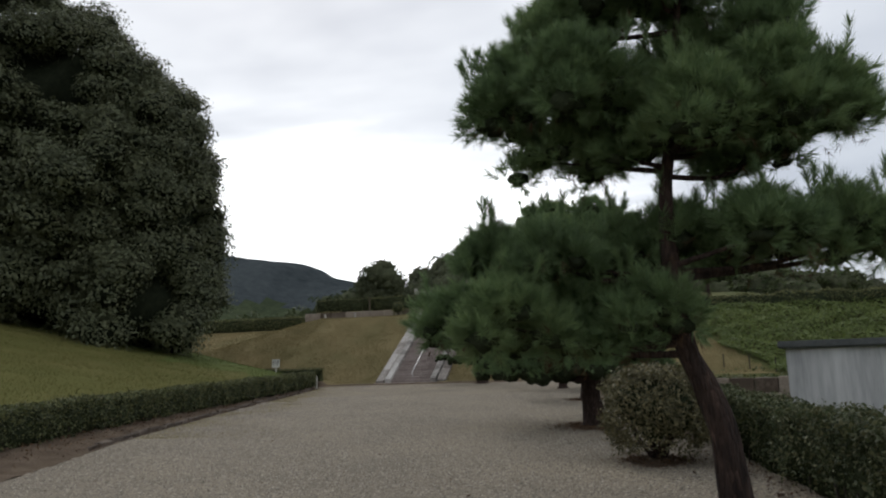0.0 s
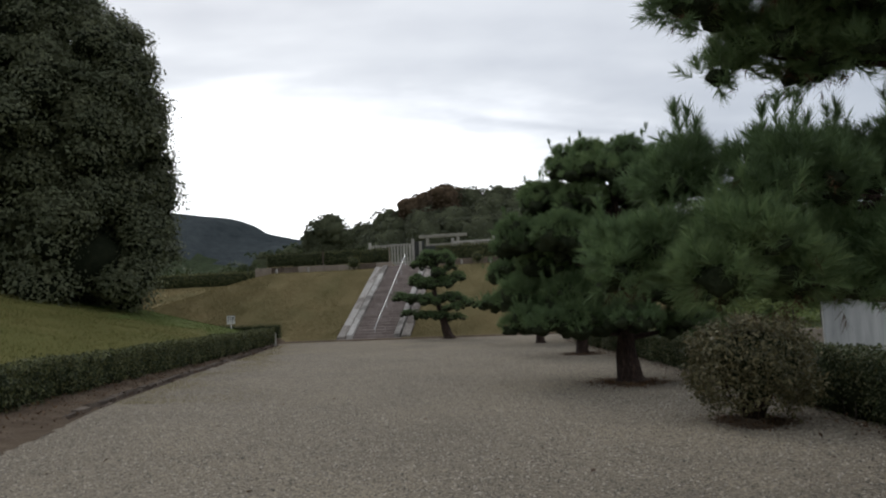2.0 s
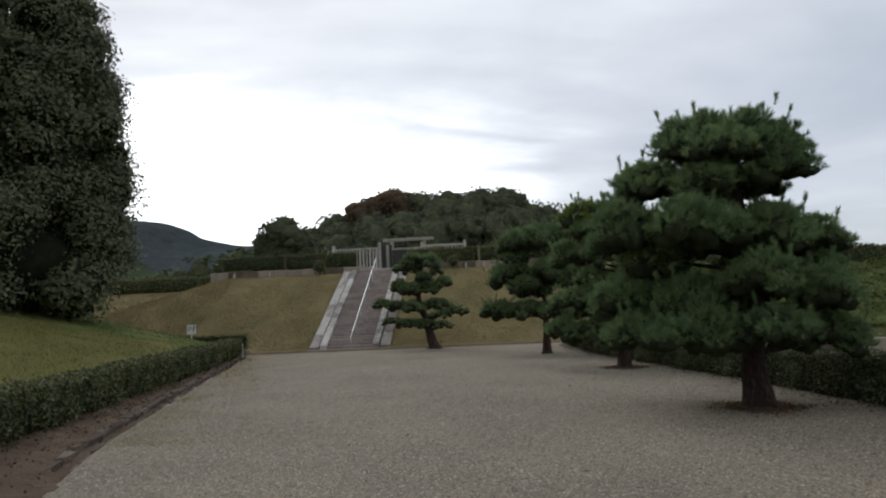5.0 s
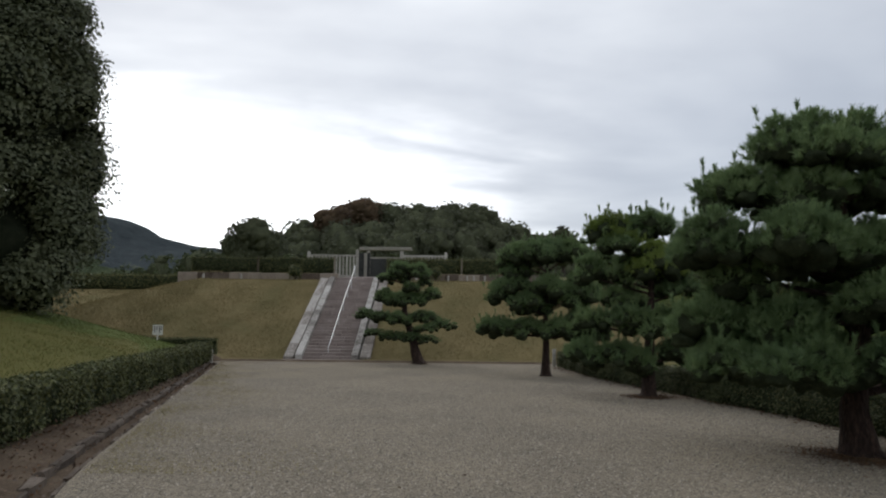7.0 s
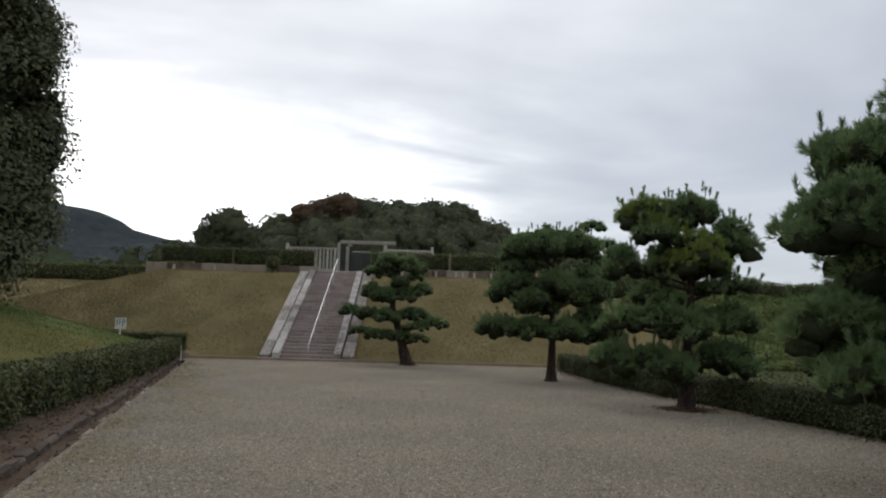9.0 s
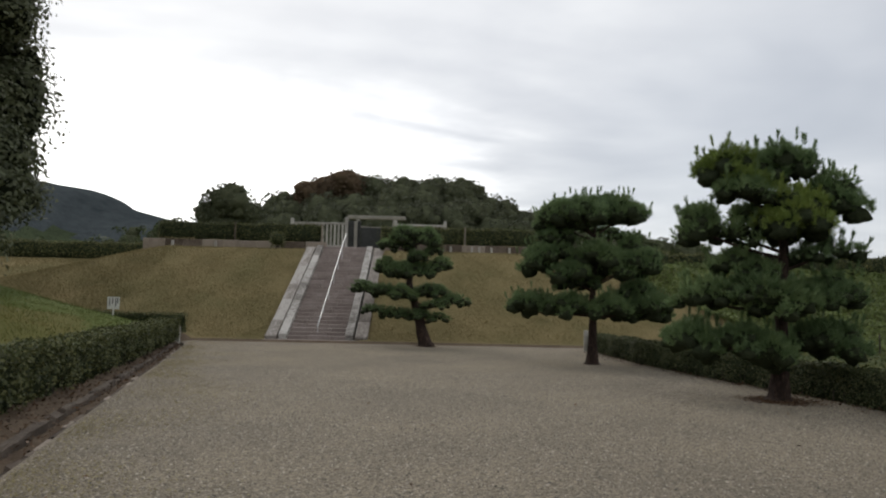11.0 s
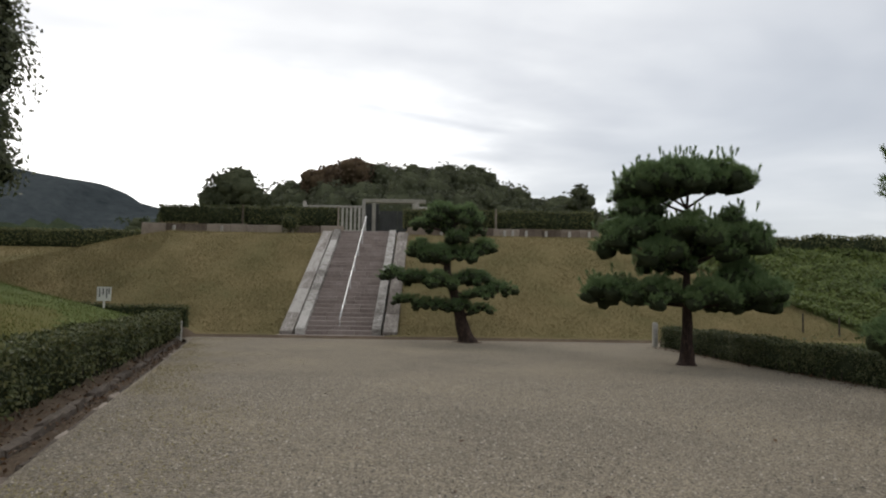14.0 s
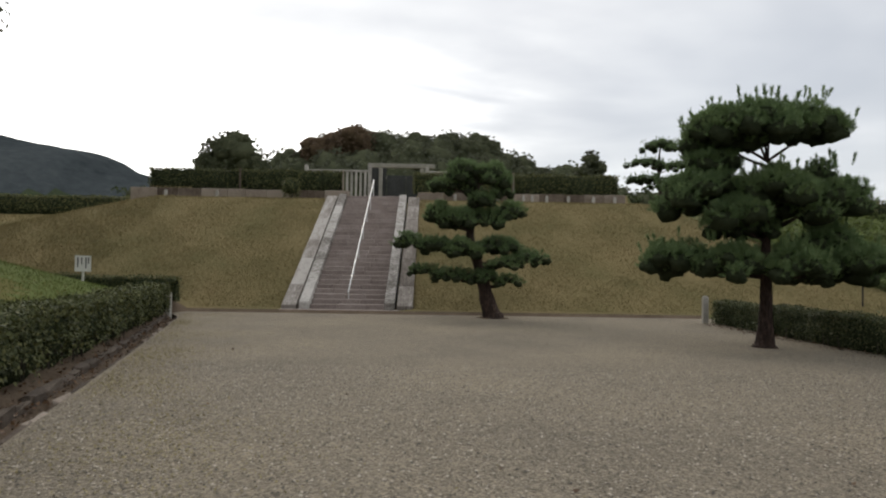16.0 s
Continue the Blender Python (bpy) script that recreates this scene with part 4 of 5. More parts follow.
pine(6.84, 10.7, 0, [(0, 0, 0), (-0.04, 0, 0.74), (0.07, 0, 1.56), (0.15, 0, 2.49), (-0.05, 0, 3.36), (-0.16, 0, 4.3)], 0.21,
     [(-0.75, -0.2, 4.43, 0.72, 0.36), (0.31, 0.0, 4.45, 0.68, 0.43), (0.52, -0.2, 3.92, 0.66, 0.36), (-0.56, -0.7, 4.18, 0.54, 0.25),
      (-1.49, -0.1, 3.76, 0.52, 0.32), (-0.79, -0.5, 3.6, 0.55, 0.35), (0.25, 0.5, 3.71, 0.59, 0.3), (-0.53, 0.7, 3.65, 0.55, 0.31),
      (-0.77, -0.6, 2.82, 0.64, 0.39), (0.34, -0.3, 2.86, 0.6, 0.41), (1.15, 0.1, 2.69, 0.51, 0.3), (-1.55, 0.1, 2.58, 0.5, 0.4), (-0.36, 0.9, 2.9, 0.55, 0.39), (0.82, 1.0, 2.83, 0.6, 0.42),
      (-0.15, -1.0, 2.1, 0.52, 0.33), (1.08, 0, 1.92, 0.55, 0.44), (-1.04, -0.3, 1.76, 0.65, 0.4), (0.26, 1.1, 2.07, 0.66, 0.39), (0.83, -0.8, 1.83, 0.43, 0.34), (-0.98, 1.0, 2.12, 0.55, 0.34),
      (-1.6, 0.2, 1.47, 0.55, 0.42), (-0.97, -0.8, 1.25, 0.53, 0.36), (-0.03, -1.1, 1.27, 0.56, 0.28), (1.14, 0, 1.11, 0.6, 0.34), (0.21, 1.2, 1.34, 0.67, 0.34), (-1.53, -1.0, 1.21, 0.47, 0.27), (-1.2, 1.2, 1.4, 0.6, 0.3),
      (-2.05, -0.3, 2.95, 0.5, 0.4), (-2.0, 0.1, 1.82, 0.5, 0.38), (-1.95, -0.4, 1.25, 0.48, 0.28), (-1.2, -1.0, 2.9, 0.55, 0.38), (-1.55, 0.6, 3.8, 0.48, 0.3), (-1.75, 0.8, 3.05, 0.48, 0.34)],
     "dense broad garden pine with a thick flared trunk", 0.3, grain=1.15, candles=0.45, droop=0.1, swell=1.2)
pine(6.25, 19.1, -0.02, [(0, 0, 0), (0.04, 0, 0.74), (0.06, 0, 1.54), (0.12, 0, 2.46), (0.1, 0, 3.17), (-0.3, 0, 4.08), (-0.5, 0, 4.5)], 0.17,
     [(-0.94, 0, 4.31, 0.65, 0.45), (0.3, 0.1, 4.51, 0.55, 0.39), (-0.81, -0.3, 3.91, 0.55, 0.25), (-0.14, 0.4, 4.42, 0.59, 0.37), (-1.49, 0, 3.24, 0.38, 0.38), (-0.67, 0.1, 3.11, 0.52, 0.24), (0.19, -0.3, 3.44, 0.66, 0.5), (1.16, 0.1, 3.81, 0.58, 0.48), (0.6, 0.5, 3.34, 0.64, 0.43), (-0.44, 0.3, 3.57, 0.4, 0.19),
      (-0.62, 0.2, 2.53, 0.62, 0.26), (0.93, 0.1, 2.79, 0.78, 0.21), (-1.44, 0, 1.94, 0.51, 0.27), (-0.62, -0.3, 2.02, 0.65, 0.28), (-0.19, -0.5, 1.86, 0.59, 0.33), (1.07, 0, 2.07, 0.57, 0.33), (0.32, 0.6, 1.98, 0.64, 0.32),
      (-1.62, 0, 1.1, 0.58, 0.31), (-0.78, -0.2, 1.03, 0.65, 0.31), (-0.3, -0.5, 0.91, 0.39, 0.33), (0.96, 0.1, 1.13, 0.72, 0.36)],
     "open garden pine with paler yellow-green tips", 0.15, fresh=(0, 6, 8), grain=1.1, candles=1.2, droop=0.22, swell=1.2)
pine(4.78, 27.8, -0.1, [(0, 0, 0), (0.02, 0, 0.65), (0.02, 0, 1.39), (0.02, 0, 2.25), (0.07, 0, 2.87), (0.19, 0, 3.64), (0.0, 0, 4.1)], 0.165,
     [(-1.0, 0, 4.5, 0.8, 0.5), (0.18, 0.2, 4.86, 0.8, 0.42), (1.08, 0, 4.78, 0.68, 0.48), (-0.45, -0.5, 4.66, 0.85, 0.45), (0.3, 0.7, 4.78, 0.85, 0.42), (-0.75, 0.5, 4.7, 0.7, 0.4), (-1.15, 0.1, 3.98, 0.6, 0.32),
      (-1.33, 0, 3.11, 1.02, 0.68), (0.06, -0.4, 3.14, 0.91, 0.56), (1.4, 0, 3.35, 0.72, 0.55), (0.34, 0.7, 3.2, 0.98, 0.5), (-0.28, 0.2, 2.53, 0.69, 0.26), (1.33, 0.5, 3.24, 0.64, 0.5),
      (-1.91, 0, 1.79, 0.74, 0.4), (-0.89, -0.3, 1.78, 0.76, 0.36), (1.37, 0.1, 1.96, 0.75, 0.56), (0.82, 0.5, 1.72, 0.77, 0.38), (1.82, -0.2, 1.75, 0.74, 0.46), (0.33, -0.7, 1.73, 0.59, 0.34), (-0.54, 0.6, 1.78, 0.64, 0.33)],
     "shapely garden pine with three flat tiers of needles", 0.1, grain=1.25, candles=1.2, droop=0.35, swell=1.2)
pine(-0.42, 35.2, -0.08, [(0, 0, 0), (-0.25, 0, 0.94), (-0.46, 0, 1.74), (-0.72, 0, 2.37), (-0.71, 0, 2.91), (-0.66, 0, 3.63), (-0.49, 0, 4.27), (-0.7, 0, 4.6)], 0.23,
     [(-0.95, 0, 4.62, 0.61, 0.34), (-0.11, 0, 4.46, 0.68, 0.38), (-1.64, 0, 4.2, 0.53, 0.22), (-0.95, 0.3, 4.14, 0.55, 0.24), (0.26, 0, 3.98, 0.41, 0.21), (-0.38, -0.2, 3.66, 0.49, 0.27), (-1.71, 0, 3.2, 0.5, 0.4), (-1.12, -0.3, 3.05, 0.55, 0.32), (-0.11, 0, 3.12, 0.57, 0.29), (0.58, 0.2, 3.4, 0.52, 0.29), (-0.64, 0.6, 3.27, 0.65, 0.3),
      (-2.67, 0, 2.36, 0.51, 0.23), (-1.86, -0.1, 2.24, 0.6, 0.27), (-0.94, -0.5, 2.13, 0.55, 0.28), (0.2, 0.3, 2.24, 0.75, 0.3), (1.11, 0, 1.88, 0.78, 0.23), (0.41, -0.3, 1.68, 0.64, 0.18), (-0.9, 0.7, 2.2, 0.74, 0.26), (-2.18, 0, 1.44, 0.57, 0.17), (-1.23, 0.1, 1.29, 0.68, 0.23), (-0.29, -0.3, 1.25, 0.46, 0.2), (0.41, 0, 1.15, 0.51, 0.17)],
     "low leaning cloud-pruned pine at the foot of the stairs", 0.0, grain=1.1, candles=0.0, droop=0.12, swell=1.15)


# ---- broadleaf trees ----
def tree_mesh(blobs, clumps, per, size, material, shell=0.55, core=0.95, cores=10, tuft=3.2):
    """Crown inside the ellipsoids: leaf clumps near their skin, and a rough inside with shade in its colour."""
    vol = np.array([b[3] * b[4] * b[5] for b in blobs]) ** (2 / 3)
    P, N = [], []
    for b, share in zip(blobs, vol / vol.sum()):
        k = int(clumps * share)
        d = unit(RNG.standard_normal((k, 3)))
        r = RNG.uniform(shell, 1.0, (k, 1)) ** 0.6
        c = np.array(b[:3]) + d * r * np.array(b[3:])
        cr = RNG.uniform(0.6, 1.5, (k, 1)) * size * tuft
        q = unit(RNG.standard_normal((k, per, 3)))
        pos = c[:, None, :] + q * cr[:, None, :] * RNG.uniform(0.3, 1.0, (k, per, 1)) * np.array([1, 1, 0.75])
        nrm = q * 0.6 + d[:, None, :] * 0.5 + np.array([0, 0, 0.5])
        P.append(pos.reshape(-1, 3))
        N.append(nrm.reshape(-1, 3))
    V, F = leaves(np.concatenate(P), np.concatenate(N), size, 0.6, 0.6)
    crown = raw("crown", V, F, material)
    cc, cs = [], []
    for b in blobs:
        k = cores
        d = unit(RNG.standard_normal((k, 3))) * RNG.uniform(0.1, 0.72, (k, 1))
        for q in d:
            cc.append(np.array(b[:3]) + q * np.array(b[3:]))
            cs.append(np.array(b[3:]) * RNG.uniform(0.2, 0.33) * core)
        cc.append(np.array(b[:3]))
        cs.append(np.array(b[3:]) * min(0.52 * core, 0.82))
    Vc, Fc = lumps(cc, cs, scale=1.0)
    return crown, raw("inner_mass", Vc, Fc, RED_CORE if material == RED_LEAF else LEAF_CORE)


def big_evergreen():
    x, y = -21.0, 28.0
    z = float(height(x, y))
    t = tagged(new("evergreen_tree"), "huge dark evergreen tree spreading to the sloping lawn", "tree")
    t.location = (x, y, z)
    blobs = [(0.2, 0, 6.2 - z, 7.2, 6.5, 4.6), (-0.4, 0.5, 10.8 - z, 7.8, 8.0, 5.4), (-2.2, 0, 16.4 - z, 6.0, 6.6, 5.5), (4.3, -1.5, 5.0 - z, 3.1, 3.4, 3.2),
             (4.3, 0.5, 9.4 - z, 2.5, 4.0, 3.6), (-7, -1, 8 - z, 6, 6, 6.5), (2.7, 1, 14.2 - z, 3.8, 4.2, 3.3), (-5.5, 0, 19.5 - z, 6.0, 6.5, 5.0)]
    B = np.array(blobs)
    pts = []
    for b in B:
        k = int(46 * (b[3] * b[4] * b[5]) ** (2 / 3) / 9)
        d = unit(RNG.standard_normal((k, 3)))
        pts.append(b[:3] + d * b[3:] * RNG.uniform(0.78, 0.96, (k, 1)))
    pts = np.concatenate(pts)
    depth = np.min([np.linalg.norm((pts - b[:3]) / b[3:], axis=1) for b in B], axis=0)
    pts = pts[(depth > 0.7) & (pts[:, 1] < 4) & (pts[:, 2] > -0.6)]
    R = 0.75 + 1.2 * RNG.uniform(0, 1, len(pts)) ** 1.6
    P, N = [], []
    for c, r in zip(pts, R):
        k = int(430 * r ** 1.7)
        d = unit(RNG.standard_normal((k, 3)) + np.array([0.15, -0.3, 0.55]))
        lump = 1 + 0.1 * np.sin(d[:, :1] * 6 + c[0] * 3) * np.sin(d[:, 1:2] * 5 + c[2]) + 0.06 * np.sin(d[:, 2:] * 11 + c[1])
        P.append(c + d * r * lump * RNG.uniform(0.5, 1.0, (k, 1)) * np.array([1, 1, 0.8]))
        N.append(d + np.array([0, 0, 0.35]))
    V, F = leaves(np.concatenate(P), np.concatenate(N), 0.185, 0.6, 0.45)
    c = part("crown", raw("crown", V, F, BROAD_LEAF), None, t)
    # lumps behind the boughs, coloured so that gaps read as deep shade
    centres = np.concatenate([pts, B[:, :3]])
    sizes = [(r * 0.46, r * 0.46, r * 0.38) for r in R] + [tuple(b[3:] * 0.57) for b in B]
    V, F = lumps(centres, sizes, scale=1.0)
    part("inner_mass", raw("inner_mass", V, F, DEEP_SHADE), None, c, "inside of the crown, painted near black as shade")
    smooth(part("trunk", tube([(0, 0, -0.4), (0.1, 0, 2.5), (0, 0.2, 7), (-0.3, 0, 13)], (0.75, 0.55, 0.4, 0.15), 12, 0.15), GREYBARK, t))
    for a, zz, L in ((0.2, 2.0, 6.0), (1.4, 3.0, 6.5), (2.6, 3.5, 6), (4.0, 4, 6), (5.2, 2.6, 6.5), (0.9, 6, 6), (3.4, 7, 5)):
        smooth(part("limb", tube([(0, 0, zz), (math.cos(a) * L * 0.5, math.sin(a) * L * 0.5, zz + 1.6), (math.cos(a) * L, math.sin(a) * L, zz + 2.6)], (0.26, 0.17, 0.05), 8, 0.2), GREYBARK, t))


big_evergreen()


def wood_tree(blobs, material, label, name, trunk_h, clumps=360, per=18, size=0.22, shell=0.78):
    t = tagged(new(name), label, "tree", group="woodland behind the gate")
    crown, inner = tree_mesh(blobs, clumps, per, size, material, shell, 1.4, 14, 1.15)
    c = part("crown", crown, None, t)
    part("inner_mass", inner, None, c, "inside of the crown, painted in shade tones")
    smooth(part("trunk", tube([(0, 0, -0.6), (0.1, 0.1, trunk_h * 0.6), (0, 0, trunk_h + 1.5)], (0.32, 0.24, 0.08), 8, 0.15), GREYBARK, t))
    return t


WOOD_LINE = [(-62, 16), (-50, 21), (-42, 26.5), (-36, 28.6), (-31, 28.2), (-27, 32.6), (-21, 34.2), (-12, 34.3), (-3, 33.6), (5, 33.6), (11, 31.0), (18, 28.2), (24, 26.6), (34, 25.2), (46, 20), (66, 15)]


def make_wood():
    rng = random.Random(11)
    kinds = [wood_tree([(0, 0, 5.5, 3.4, 3.2, 2.8), (1.8, 0.4, 4.6, 2.2, 2.2, 2.2), (-1.9, -0.3, 4.8, 2.1, 2.2, 2.0)], WOOD_LEAF, "rounded dark green woodland tree behind the torii", "woodland_tree", 4.0),
             wood_tree([(0, 0, 5.2, 2.8, 2.8, 3.1), (1.6, -0.6, 6.2, 1.9, 1.9, 1.8), (-1.2, 0.8, 4.0, 2.4, 2.3, 2.1)], WOOD_LEAF, "tall uneven dark green woodland tree on the mound", "woodland_tree", 4.0),
             wood_tree([(0, 0, 5.0, 3.2, 3.0, 3.0), (1.9, 0.2, 5.4, 2.2, 2.2, 2.1), (-2.0, 0.4, 4.6, 2.2, 2.1, 2.3)], RED_LEAF, "woodland tree with reddish brown autumn leaves", "autumn_tree", 4.0),
             wood_tree([(0, 0, 2.2, 2.8, 2.4, 1.9), (1.9, 0, 1.8, 1.8, 1.9, 1.5), (-1.8, 0.3, 2.0, 2.0, 1.9, 1.6)], PALE_LEAF, "lower paler green shrubby tree before the wood", "shrub_tree", 1.4, 260, 14, 0.28)]
    first = {}
    spots = []
    line = WOOD_LINE
    xs, tops = zip(*line)
    for row, (y, drop) in enumerate(((172, 0.0), (164, 2.6), (155, 6.5), (146, 11.0))):
        x = -58 + row * 2.1
        while x < 66:
            top = float(np.interp(x, xs, tops)) - drop * min(1.0, (float(np.interp(x, xs, tops)) - 14) / 14) + rng.uniform(-1.6, 0.5)
            kind = 2 if (-28 < x < -19 and row < 2) else rng.choice((0, 1))
            spots.append((kind, x * (y - 10) / 162, y + rng.uniform(-2, 2), top))
            x += rng.uniform(5.6, 8.6)
    for x in np.arange(-40, 44, 4.4):
        spots.append((3, float(x) + rng.uniform(-1, 1), 118 + rng.uniform(-4, 5), 13.2 + rng.uniform(-0.9, 1.2)))
    heights = (8.6, 8.5, 8.2, 4.2)
    for kind, x, y, top in spots:
        s = rng.uniform(1.45, 2.2)
        m = pose(x, y, top - heights[kind] * s, 0, 0, rng.uniform(0, 360))
        if kind not in first:
            first[kind] = kinds[kind]
            kinds[kind].matrix_basis = m @ Matrix.Scale(s, 4)
        else:
            c = copy_thing(kinds[kind], m)
            c.scale = (s, s, s)
    # lone trees that stand clear of the wood
    a = wood_tree([(0, 0, 4.0, 2.7, 2.6, 2.4), (1.6, 0, 3.0, 1.9, 2.0, 1.9), (-1.8, 0.2, 2.9, 1.8, 1.9, 1.8), (0, 0, 1.8, 3.0, 2.4, 1.4)], BROAD_LEAF, "lone rounded dark evergreen beside the woodland", "evergreen_tree", 2.0, 900, 26, 0.17, 0.55)
    a.location = (-20.2, 75, 7.0)
    b = wood_tree([(0, 0, 6.6, 1.2, 1.2, 1.1), (0.9, 0, 5.6, 1.2, 1.2, 0.9), (-0.9, 0.1, 5.2, 1.3, 1.2, 0.9), (0.2, 0, 3.6, 2.2, 2.0, 1.6)], WOOD_LEAF, "spindly open tree at the end of the terrace", "woodland_tree", 5.5, 90, 26, 0.3)
    b.location = (16.6, 96, 7.9)


make_wood()
pine(16.3, 70.0, 5.0, [(0, 0, 0), (0.1, 0, 2.5), (-0.1, 0, 5), (0.1, 0, 7)], 0.22,
     [(0.0, 0.0, 6.6, 1.5, 0.5), (-1.2, 0, 5.2, 1.5, 0.4), (1.3, 0.2, 5.0, 1.5, 0.4), (-0.8, 0.2, 3.8, 1.9, 0.45), (1.4, 0, 3.3, 1.6, 0.4)], "distant flat-topped pine beyond the terrace", 0.0, grain=2.0)


# ---- far hills ----
def far_hills():
    xs = np.concatenate([np.arange(-1500, -700, 40), np.arange(-700, -150, 7.0), np.arange(-150, 1500, 40)])
    ys = np.arange(430, 901, 14.0)
    ridge = np.interp(xs, (-1500, -700, -425, -392, -359, -327, -313, -298, -270, -235, -150, 0, 250, 500, 900, 1500), (190, 150, 121, 114, 110, 105.5, 99, 91, 82, 76, 58, 40, 34, 62, 60, 40))
    X, Y = np.meshgrid(xs, ys)
    prof = np.where(Y < 700, sstep(430, 700, Y) ** 0.8, 1 - 0.4 * sstep(700, 900, Y))
    Z = -8 + (ridge[None, :] + 8) * prof
    bump = np.array([[noise.noise(Vector((x * 0.05, y * 0.05, 0))) * 3.0 + noise.noise(Vector((x * 0.012, y * 0.012, 3))) * 9 for x in xs] for y in ys])
    Z = Z + bump * np.clip(prof, 0.2, 1) * np.where(np.abs(Y - 700) < 20, 0.45, 1)
    n = len(xs)
    idx = np.arange(Z.size).reshape(Z.shape)
    F = np.stack([idx[:-1, :-1], idx[:-1, 1:], idx[1:, 1:], idx[1:, :-1]], -1).reshape(-1, 4)
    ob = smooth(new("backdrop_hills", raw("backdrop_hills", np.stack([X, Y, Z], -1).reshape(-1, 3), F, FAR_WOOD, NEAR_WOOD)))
    # upper slopes keep the painted haze tint, the foot is green wood
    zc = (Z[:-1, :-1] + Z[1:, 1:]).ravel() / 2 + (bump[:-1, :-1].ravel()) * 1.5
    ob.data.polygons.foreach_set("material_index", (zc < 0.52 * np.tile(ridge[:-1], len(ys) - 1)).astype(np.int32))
    tagged(ob, "distant wooded hills, upper slopes tinted blue as haze", "hills", kind="structure")


far_hills()


def far_grove():
    t = tagged(new("far_grove"), "hazy green trees below the distant hill", "trees", kind="stuff")
    blobs = []
    for k in range(26):
        x = -150 + k * 5.5 + RNG.uniform(-2, 2)
        blobs.append((float(x), 190 + float(RNG.uniform(-15, 15)), float(RNG.uniform(9, 15)), 6, 5, float(RNG.uniform(4, 6))))
    crown, inner = tree_mesh(blobs, 1300, 18, 0.8, PALE_LEAF, 0.6, 0.9, 4)
    part("crown", crown, None, t)
    part("inner_mass", inner, None, t)


far_grove()


# ---- sign, end posts, concrete wall, stakes ----
def make_sign():
    s = tagged(new("notice_sign"), "small white notice board on a thin post", "sign")
    x, y = -13.1, 34.7
    z = float(height(x, y))
    s.location = (x, y, z)
    s.rotation_euler = (0, 0, radians(12))
    part("post", block(-0.03, -0.025, -0.2, 0.03, 0.025, 1.66 - z, 0.006), BOARD, s)
    b = part("board", block(-0.23, -0.05, 1.19 - z, 0.23, -0.028, 1.68 - z, 0.006), BOARD, s)
    for k, (a, L) in enumerate(((-0.14, 0.3), (-0.03, 0.22), (0.09, 0.34), (0.16, 0.2))):
        part("lettering", block(a - 0.018, -0.054, 1.63 - z - L, a + 0.018, -0.051, 1.63 - z, 0.0), INK, b)


make_sign()


def end_post(x, y, h, label):
    p = tagged(new("stone_post"), label, "post", group="hedge end posts")
    p.location = (x, y, -0.12)
    part("shaft", block(-0.08, -0.08, -0.2, 0.08, 0.08, h, 0.015), FENCE, p)
    part("cap", block(-0.07, -0.07, h + 0.003, 0.07, 0.07, h + 0.04, 0.015), FENCE, p)


end_post(-10.38, 34.5, 0.7, "square weathered stone post at the hedge end")
end_post(6.1, 34.4, 0.82, "square pale stone post at the hedge end")


def make_concrete_wall():
    s = tagged(new("concrete_wall"), "low grey streaked concrete wall with dark coping", "wall")
    s.location = (10.98, 12.0, -0.42)
    s.rotation_euler = (0, 0, radians(-14))
    for k in range(3):
        part("wall_panel", block(k * 2.2, 0, 0, k * 2.2 + 2.19, 0.3, 1.9, 0.01), CONCRETE, s)
    r = part("coping", block(-0.13, -0.15, 1.905, 6.75, 0.45, 2.04, 0.02), ROOFING, s)
    part("coping_lip", block(-0.14, -0.175, 1.94, 6.76, -0.153, 2.07, 0.006), ROOFING, r)


make_concrete_wall()


def make_stakes():
    for k in range(7):
        x, y = 13.0 + k * 1.3, 37.6 - 0.25 * k
        s = tagged(new("wooden_stake"), "thin dark wooden stake in the weeds", "stake", group="stakes on the weedy slope")
        s.location = (x, y, float(height(x, y)))
        part("shaft", block(-0.025, -0.025, -0.2, 0.025, 0.025, 0.75, 0.004), GREYBARK, s)


make_stakes()


# ---- ground cover ----
def make_weeds():
    k = 70000
    x, y = RNG.uniform(10.5, 40, k), RNG.uniform(36.5, 46.5, k)
    keep = x > 14.8 - 0.56 * (y - 38) + 0.6 * np.sin(y * 1.7)
    x, y = x[keep], y[keep]
    z = height(x, y) + 0.12 + 0.35 * np.abs(np.sin(x * 0.9 + np.sin(y * 1.1) * 2)) * RNG.uniform(0.2, 1, len(x))
    V, F = leaves(np.stack([x, y, z], 1), np.tile((0.0, -0.5, 0.9), (len(x), 1)), 0.15, 0.85, 0.55)
    tagged(new("weeds", raw("weeds", V, F, WEED_LEAF)), "rank green creeper covering the slope", "weeds", kind="stuff")
    k = 5000
    x, y = RNG.uniform(9.4, 22, k), RNG.uniform(18.5, 36.4, k)
    keep = x > along(RIGHT_HEDGE, y) + 1.0
    x, y = x[keep], y[keep]
    z = height(x, y) + RNG.uniform(0, 0.3, len(x))
    V, F = leaves(np.stack([x, y, z], 1), np.tile((0.0, -0.3, 1.0), (len(x), 1)), 0.18, 0.5, 0.7)
    tagged(new("weeds", raw("weeds", V, F, PALE_LEAF)), "rough low weeds beyond the hedge", "weeds", kind="stuff")


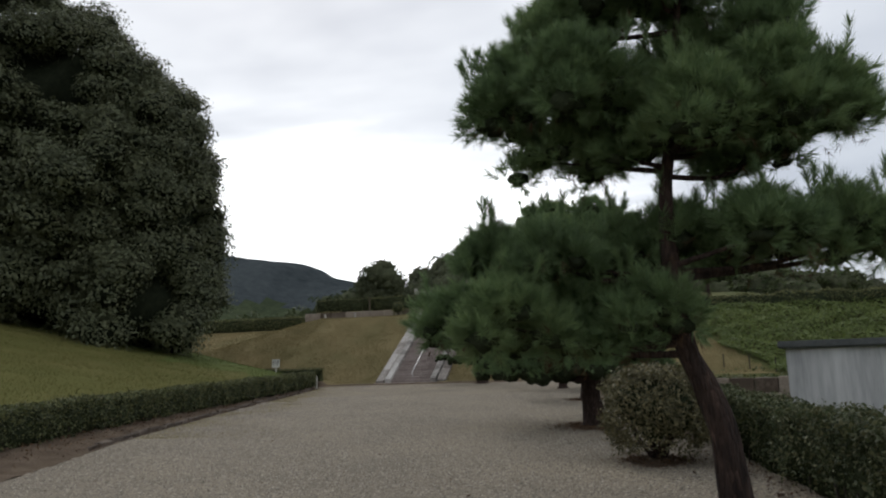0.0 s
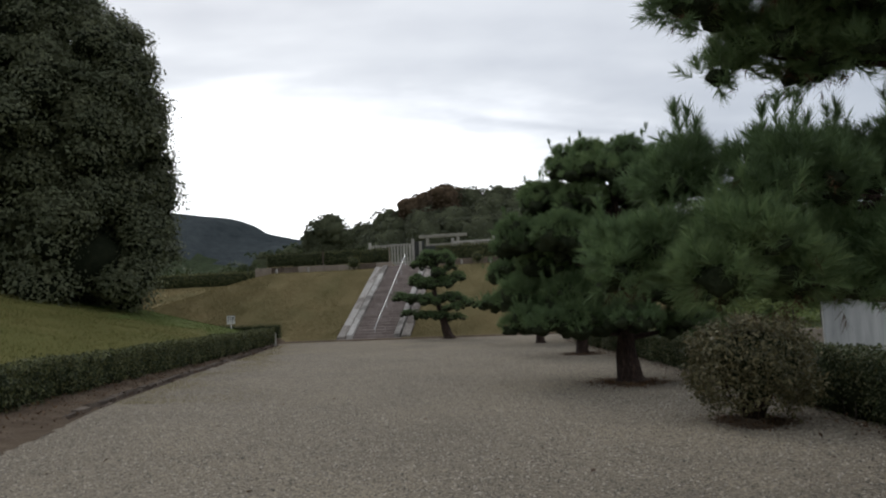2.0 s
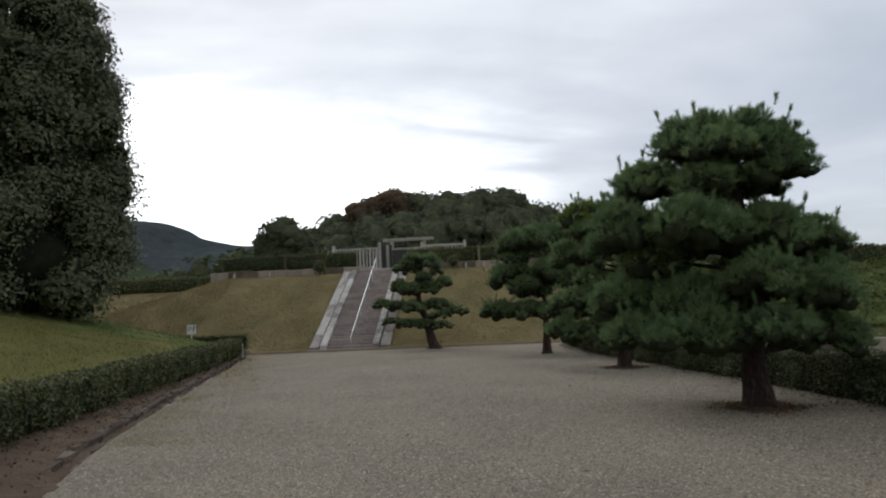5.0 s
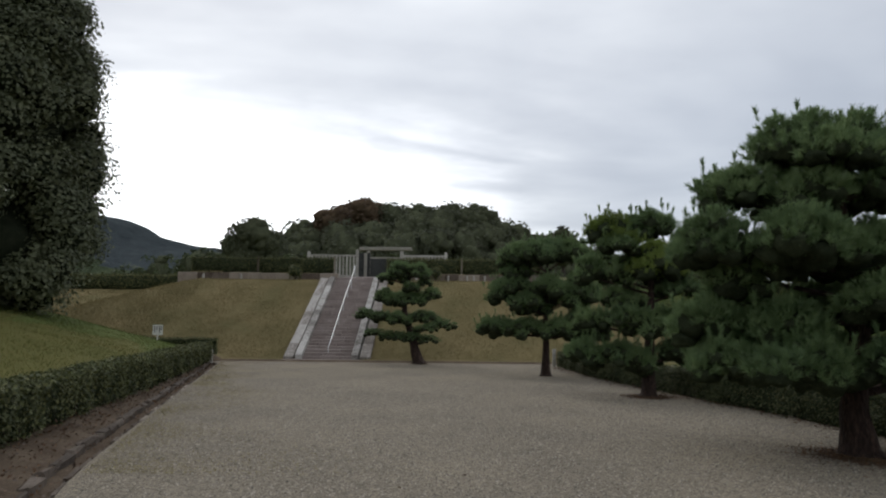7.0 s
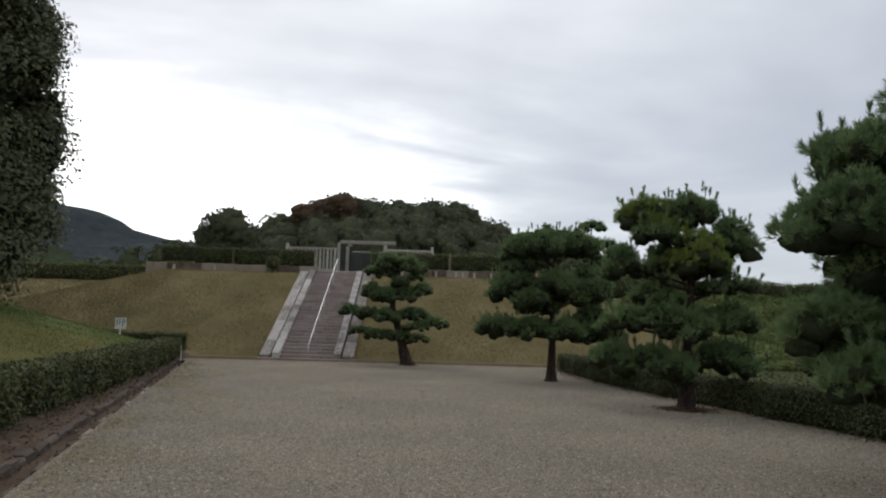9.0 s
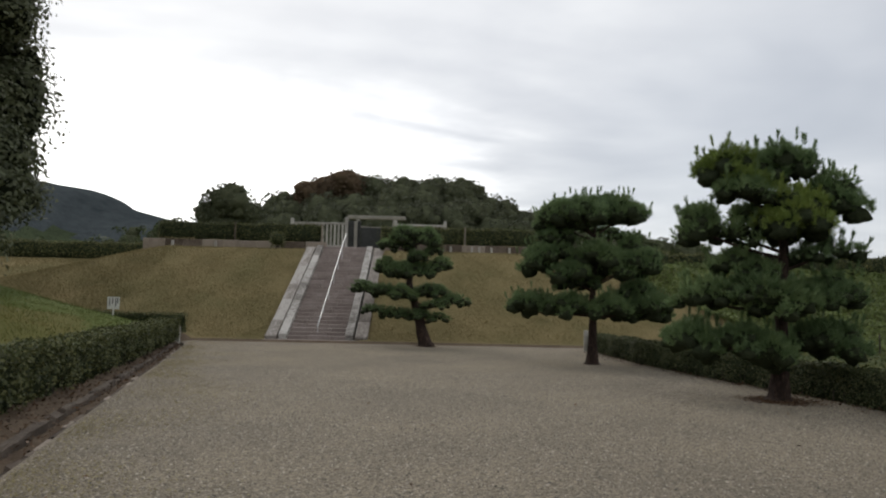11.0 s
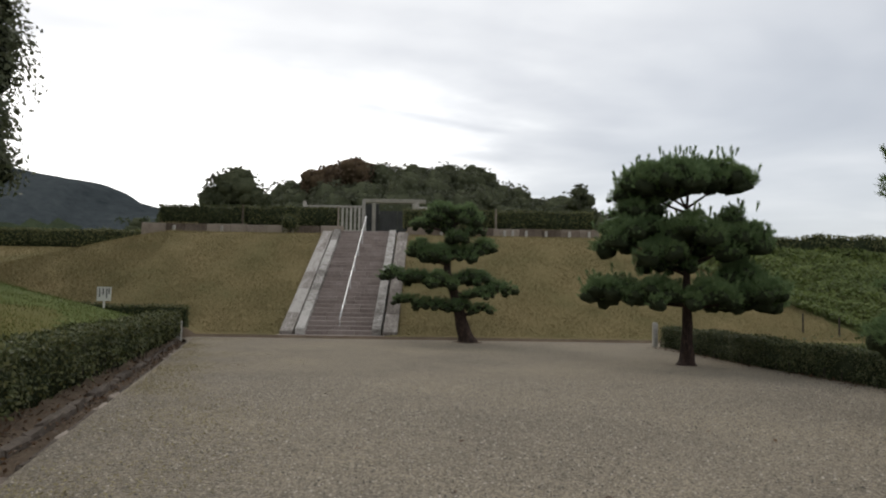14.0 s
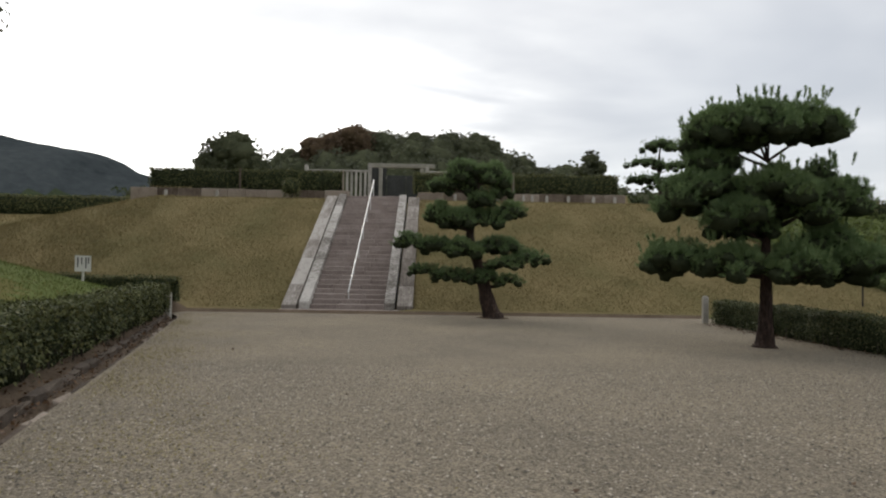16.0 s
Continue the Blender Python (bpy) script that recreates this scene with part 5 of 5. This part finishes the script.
def blades(name, x, y, size, material, label):
    z = height(x, y)
    n = len(x)
    base = np.stack([x, y, z], 1)
    tip = np.stack([RNG.uniform(-0.4, 0.4, n), RNG.uniform(-0.4, 0.4, n), np.ones(n)], 1) * (size * RNG.uniform(0.6, 1.3, (n, 1)))
    side = unit(np.stack([RNG.standard_normal(n), RNG.standard_normal(n), np.zeros(n)], 1)) * (size * 0.16)
    V = np.stack([base - side, base + side, base + tip], 1).reshape(-1, 3)
    tagged(new(name, raw(name, V, np.arange(3 * n).reshape(-1, 3), material)), label, "grass", kind="stuff")


def make_grass():
    k = 150000
    x, y = RNG.uniform(-26, 16, k), RNG.uniform(FOOT + 0.05, 48.6, k)
    keep = ((x < -7.5) | (x > -2.95)) & (x < 14.8 - 0.56 * (y - 38))
    blades("bank_grass", x[keep], y[keep], 0.075, BLADE, "short dry golden grass on the bank")
    k = 60000
    x, y = RNG.uniform(-42, -15, k), RNG.uniform(37, 61, k)
    blades("bank_grass", x, y, 0.12, BLADE, "dry golden grass on the plateau slope")
    k = 130000
    x, y = RNG.uniform(-27, -3, k), RNG.uniform(0, 35.4, k)
    keep = x < along(LEFT_HEDGE, y) - 0.75
    x, y = x[keep], y[keep]
    far = y + RNG.uniform(-4, 4, len(y)) > 26
    blades("lawn_grass", x[~far], y[~far], 0.06, LAWN_BLADE, "short green and straw lawn grass")
    blades("lawn_grass", x[far], y[far], 0.06, FRESH_BLADE, "short fresh green lawn grass")


def make_pebbles():
    k = 75000
    y = -3 + 27 * RNG.uniform(0, 1, k) ** 1.25
    x0, x1 = kerb_x(y) + 0.05, along(RIGHT_HEDGE, y) - 0.05
    x = x0 + (x1 - x0) * RNG.uniform(0, 1, k)
    r = RNG.uniform(0.006, 0.016, (k, 1, 1)) * RNG.uniform(0.8, 1.25, (k, 1, 3))
    octa = np.array([(1, 0, 0), (0, 1, 0), (-1, 0, 0), (0, -1, 0), (0, 0, 0.75), (0.15, 0.1, -0.6)], float)
    a = RNG.uniform(0, 6.28, k)
    c, s = np.cos(a), np.sin(a)
    P = octa[None] * r * RNG.uniform(0.75, 1.25, (k, 6, 1))
    P = np.stack([P[..., 0] * c[:, None] - P[..., 1] * s[:, None], P[..., 0] * s[:, None] + P[..., 1] * c[:, None], P[..., 2]], -1)
    P += np.stack([x, y, court_z(y) + 0.006], 1)[:, None, :]
    tri = np.array([(0, 1, 4), (1, 2, 4), (2, 3, 4), (3, 0, 4)])
    F = (np.arange(k)[:, None, None] * 6 + tri[None]).reshape(-1, 3)
    tagged(new("loose_gravel", raw("loose_gravel", P.reshape(-1, 3), F, PEBBLE)), "loose pale and grey gravel stones", "gravel", kind="stuff")


def make_fallen():
    k = 170
    y = RNG.uniform(-2, 34, k)
    x = kerb_x(y) + (along(RIGHT_HEDGE, y) - kerb_x(y)) * RNG.uniform(0.02, 0.98, k)
    V, F = leaves(np.stack([x, y, court_z(y) + 0.02], 1), np.tile((0.0, 0.0, 1.0), (k, 1)), 0.07, 0.5, 0.25)
    tagged(new("fallen_leaves", raw("fallen_leaves", V, F, FALLEN)), "few dark fallen leaves on gravel", "leaves", kind="stuff")


def make_litter():
    k = 5000
    y = RNG.uniform(0, 34, k)
    x = kerb_x(y) - 0.1 - (kerb_x(y) - 0.1 - along(LEFT_HEDGE, y) + 0.2) * RNG.uniform(0, 1, k) ** 0.8
    z = court_z(y) + 0.02 + 0.16 * np.clip((kerb_x(y) - 0.38 - x) / 0.8, -0.4, 1)
    V, F = leaves(np.stack([x, y, z], 1), np.tile((0.0, 0.0, 1.0), (k, 1)), 0.06, 0.5, 0.5)
    tagged(new("leaf_litter", raw("leaf_litter", V, F, FALLEN)), "brown leaf litter on the earth strip", "leaves", kind="stuff")
    k = 2600
    y = RNG.uniform(-1, 34, k)
    x = along(RIGHT_HEDGE, y) - np.abs(RNG.standard_normal(k)) * 0.3 + 0.1
    V, F = leaves(np.stack([x, y, court_z(y) + 0.02], 1), np.tile((0.0, 0.0, 1.0), (k, 1)), 0.06, 0.5, 0.4)
    tagged(new("leaf_litter", raw("leaf_litter", V, F, FALLEN)), "brown leaf litter below the hedge", "leaves", kind="stuff")


make_litter()
make_weeds()
make_grass()
make_pebbles()
make_fallen()


# ---- dry moss and short grass that creep over the gravel from the earth strip ----
def gravel_moss():
    n = 36000
    y = 9 + 26.5 * RNG.uniform(0, 1, n) ** 1.2
    off = np.abs(RNG.standard_normal(n)) * (0.95 + 0.45 * np.sin(y * 0.7 + 1))
    x = kerb_x(y) + 0.05 + off
    drift = np.sin(x * 2.1 + y * 0.9) + np.sin(x * 0.8 - y * 1.7) + RNG.uniform(-2, 2, n)
    keep = drift > 0.0
    x, y = x[keep], y[keep]
    pos = np.stack([x, y, court_z(y) + 0.016], 1)
    V, F = leaves(pos, np.tile([0, 0, 1.0], (len(pos), 1)), 0.03, 0.5, 0.3)
    m = raw("gravel_moss", V, F, MOSS)
    tagged(new("gravel_moss", m), "thin dry yellowish moss creeping over the gravel", "moss", kind="stuff")


gravel_moss()
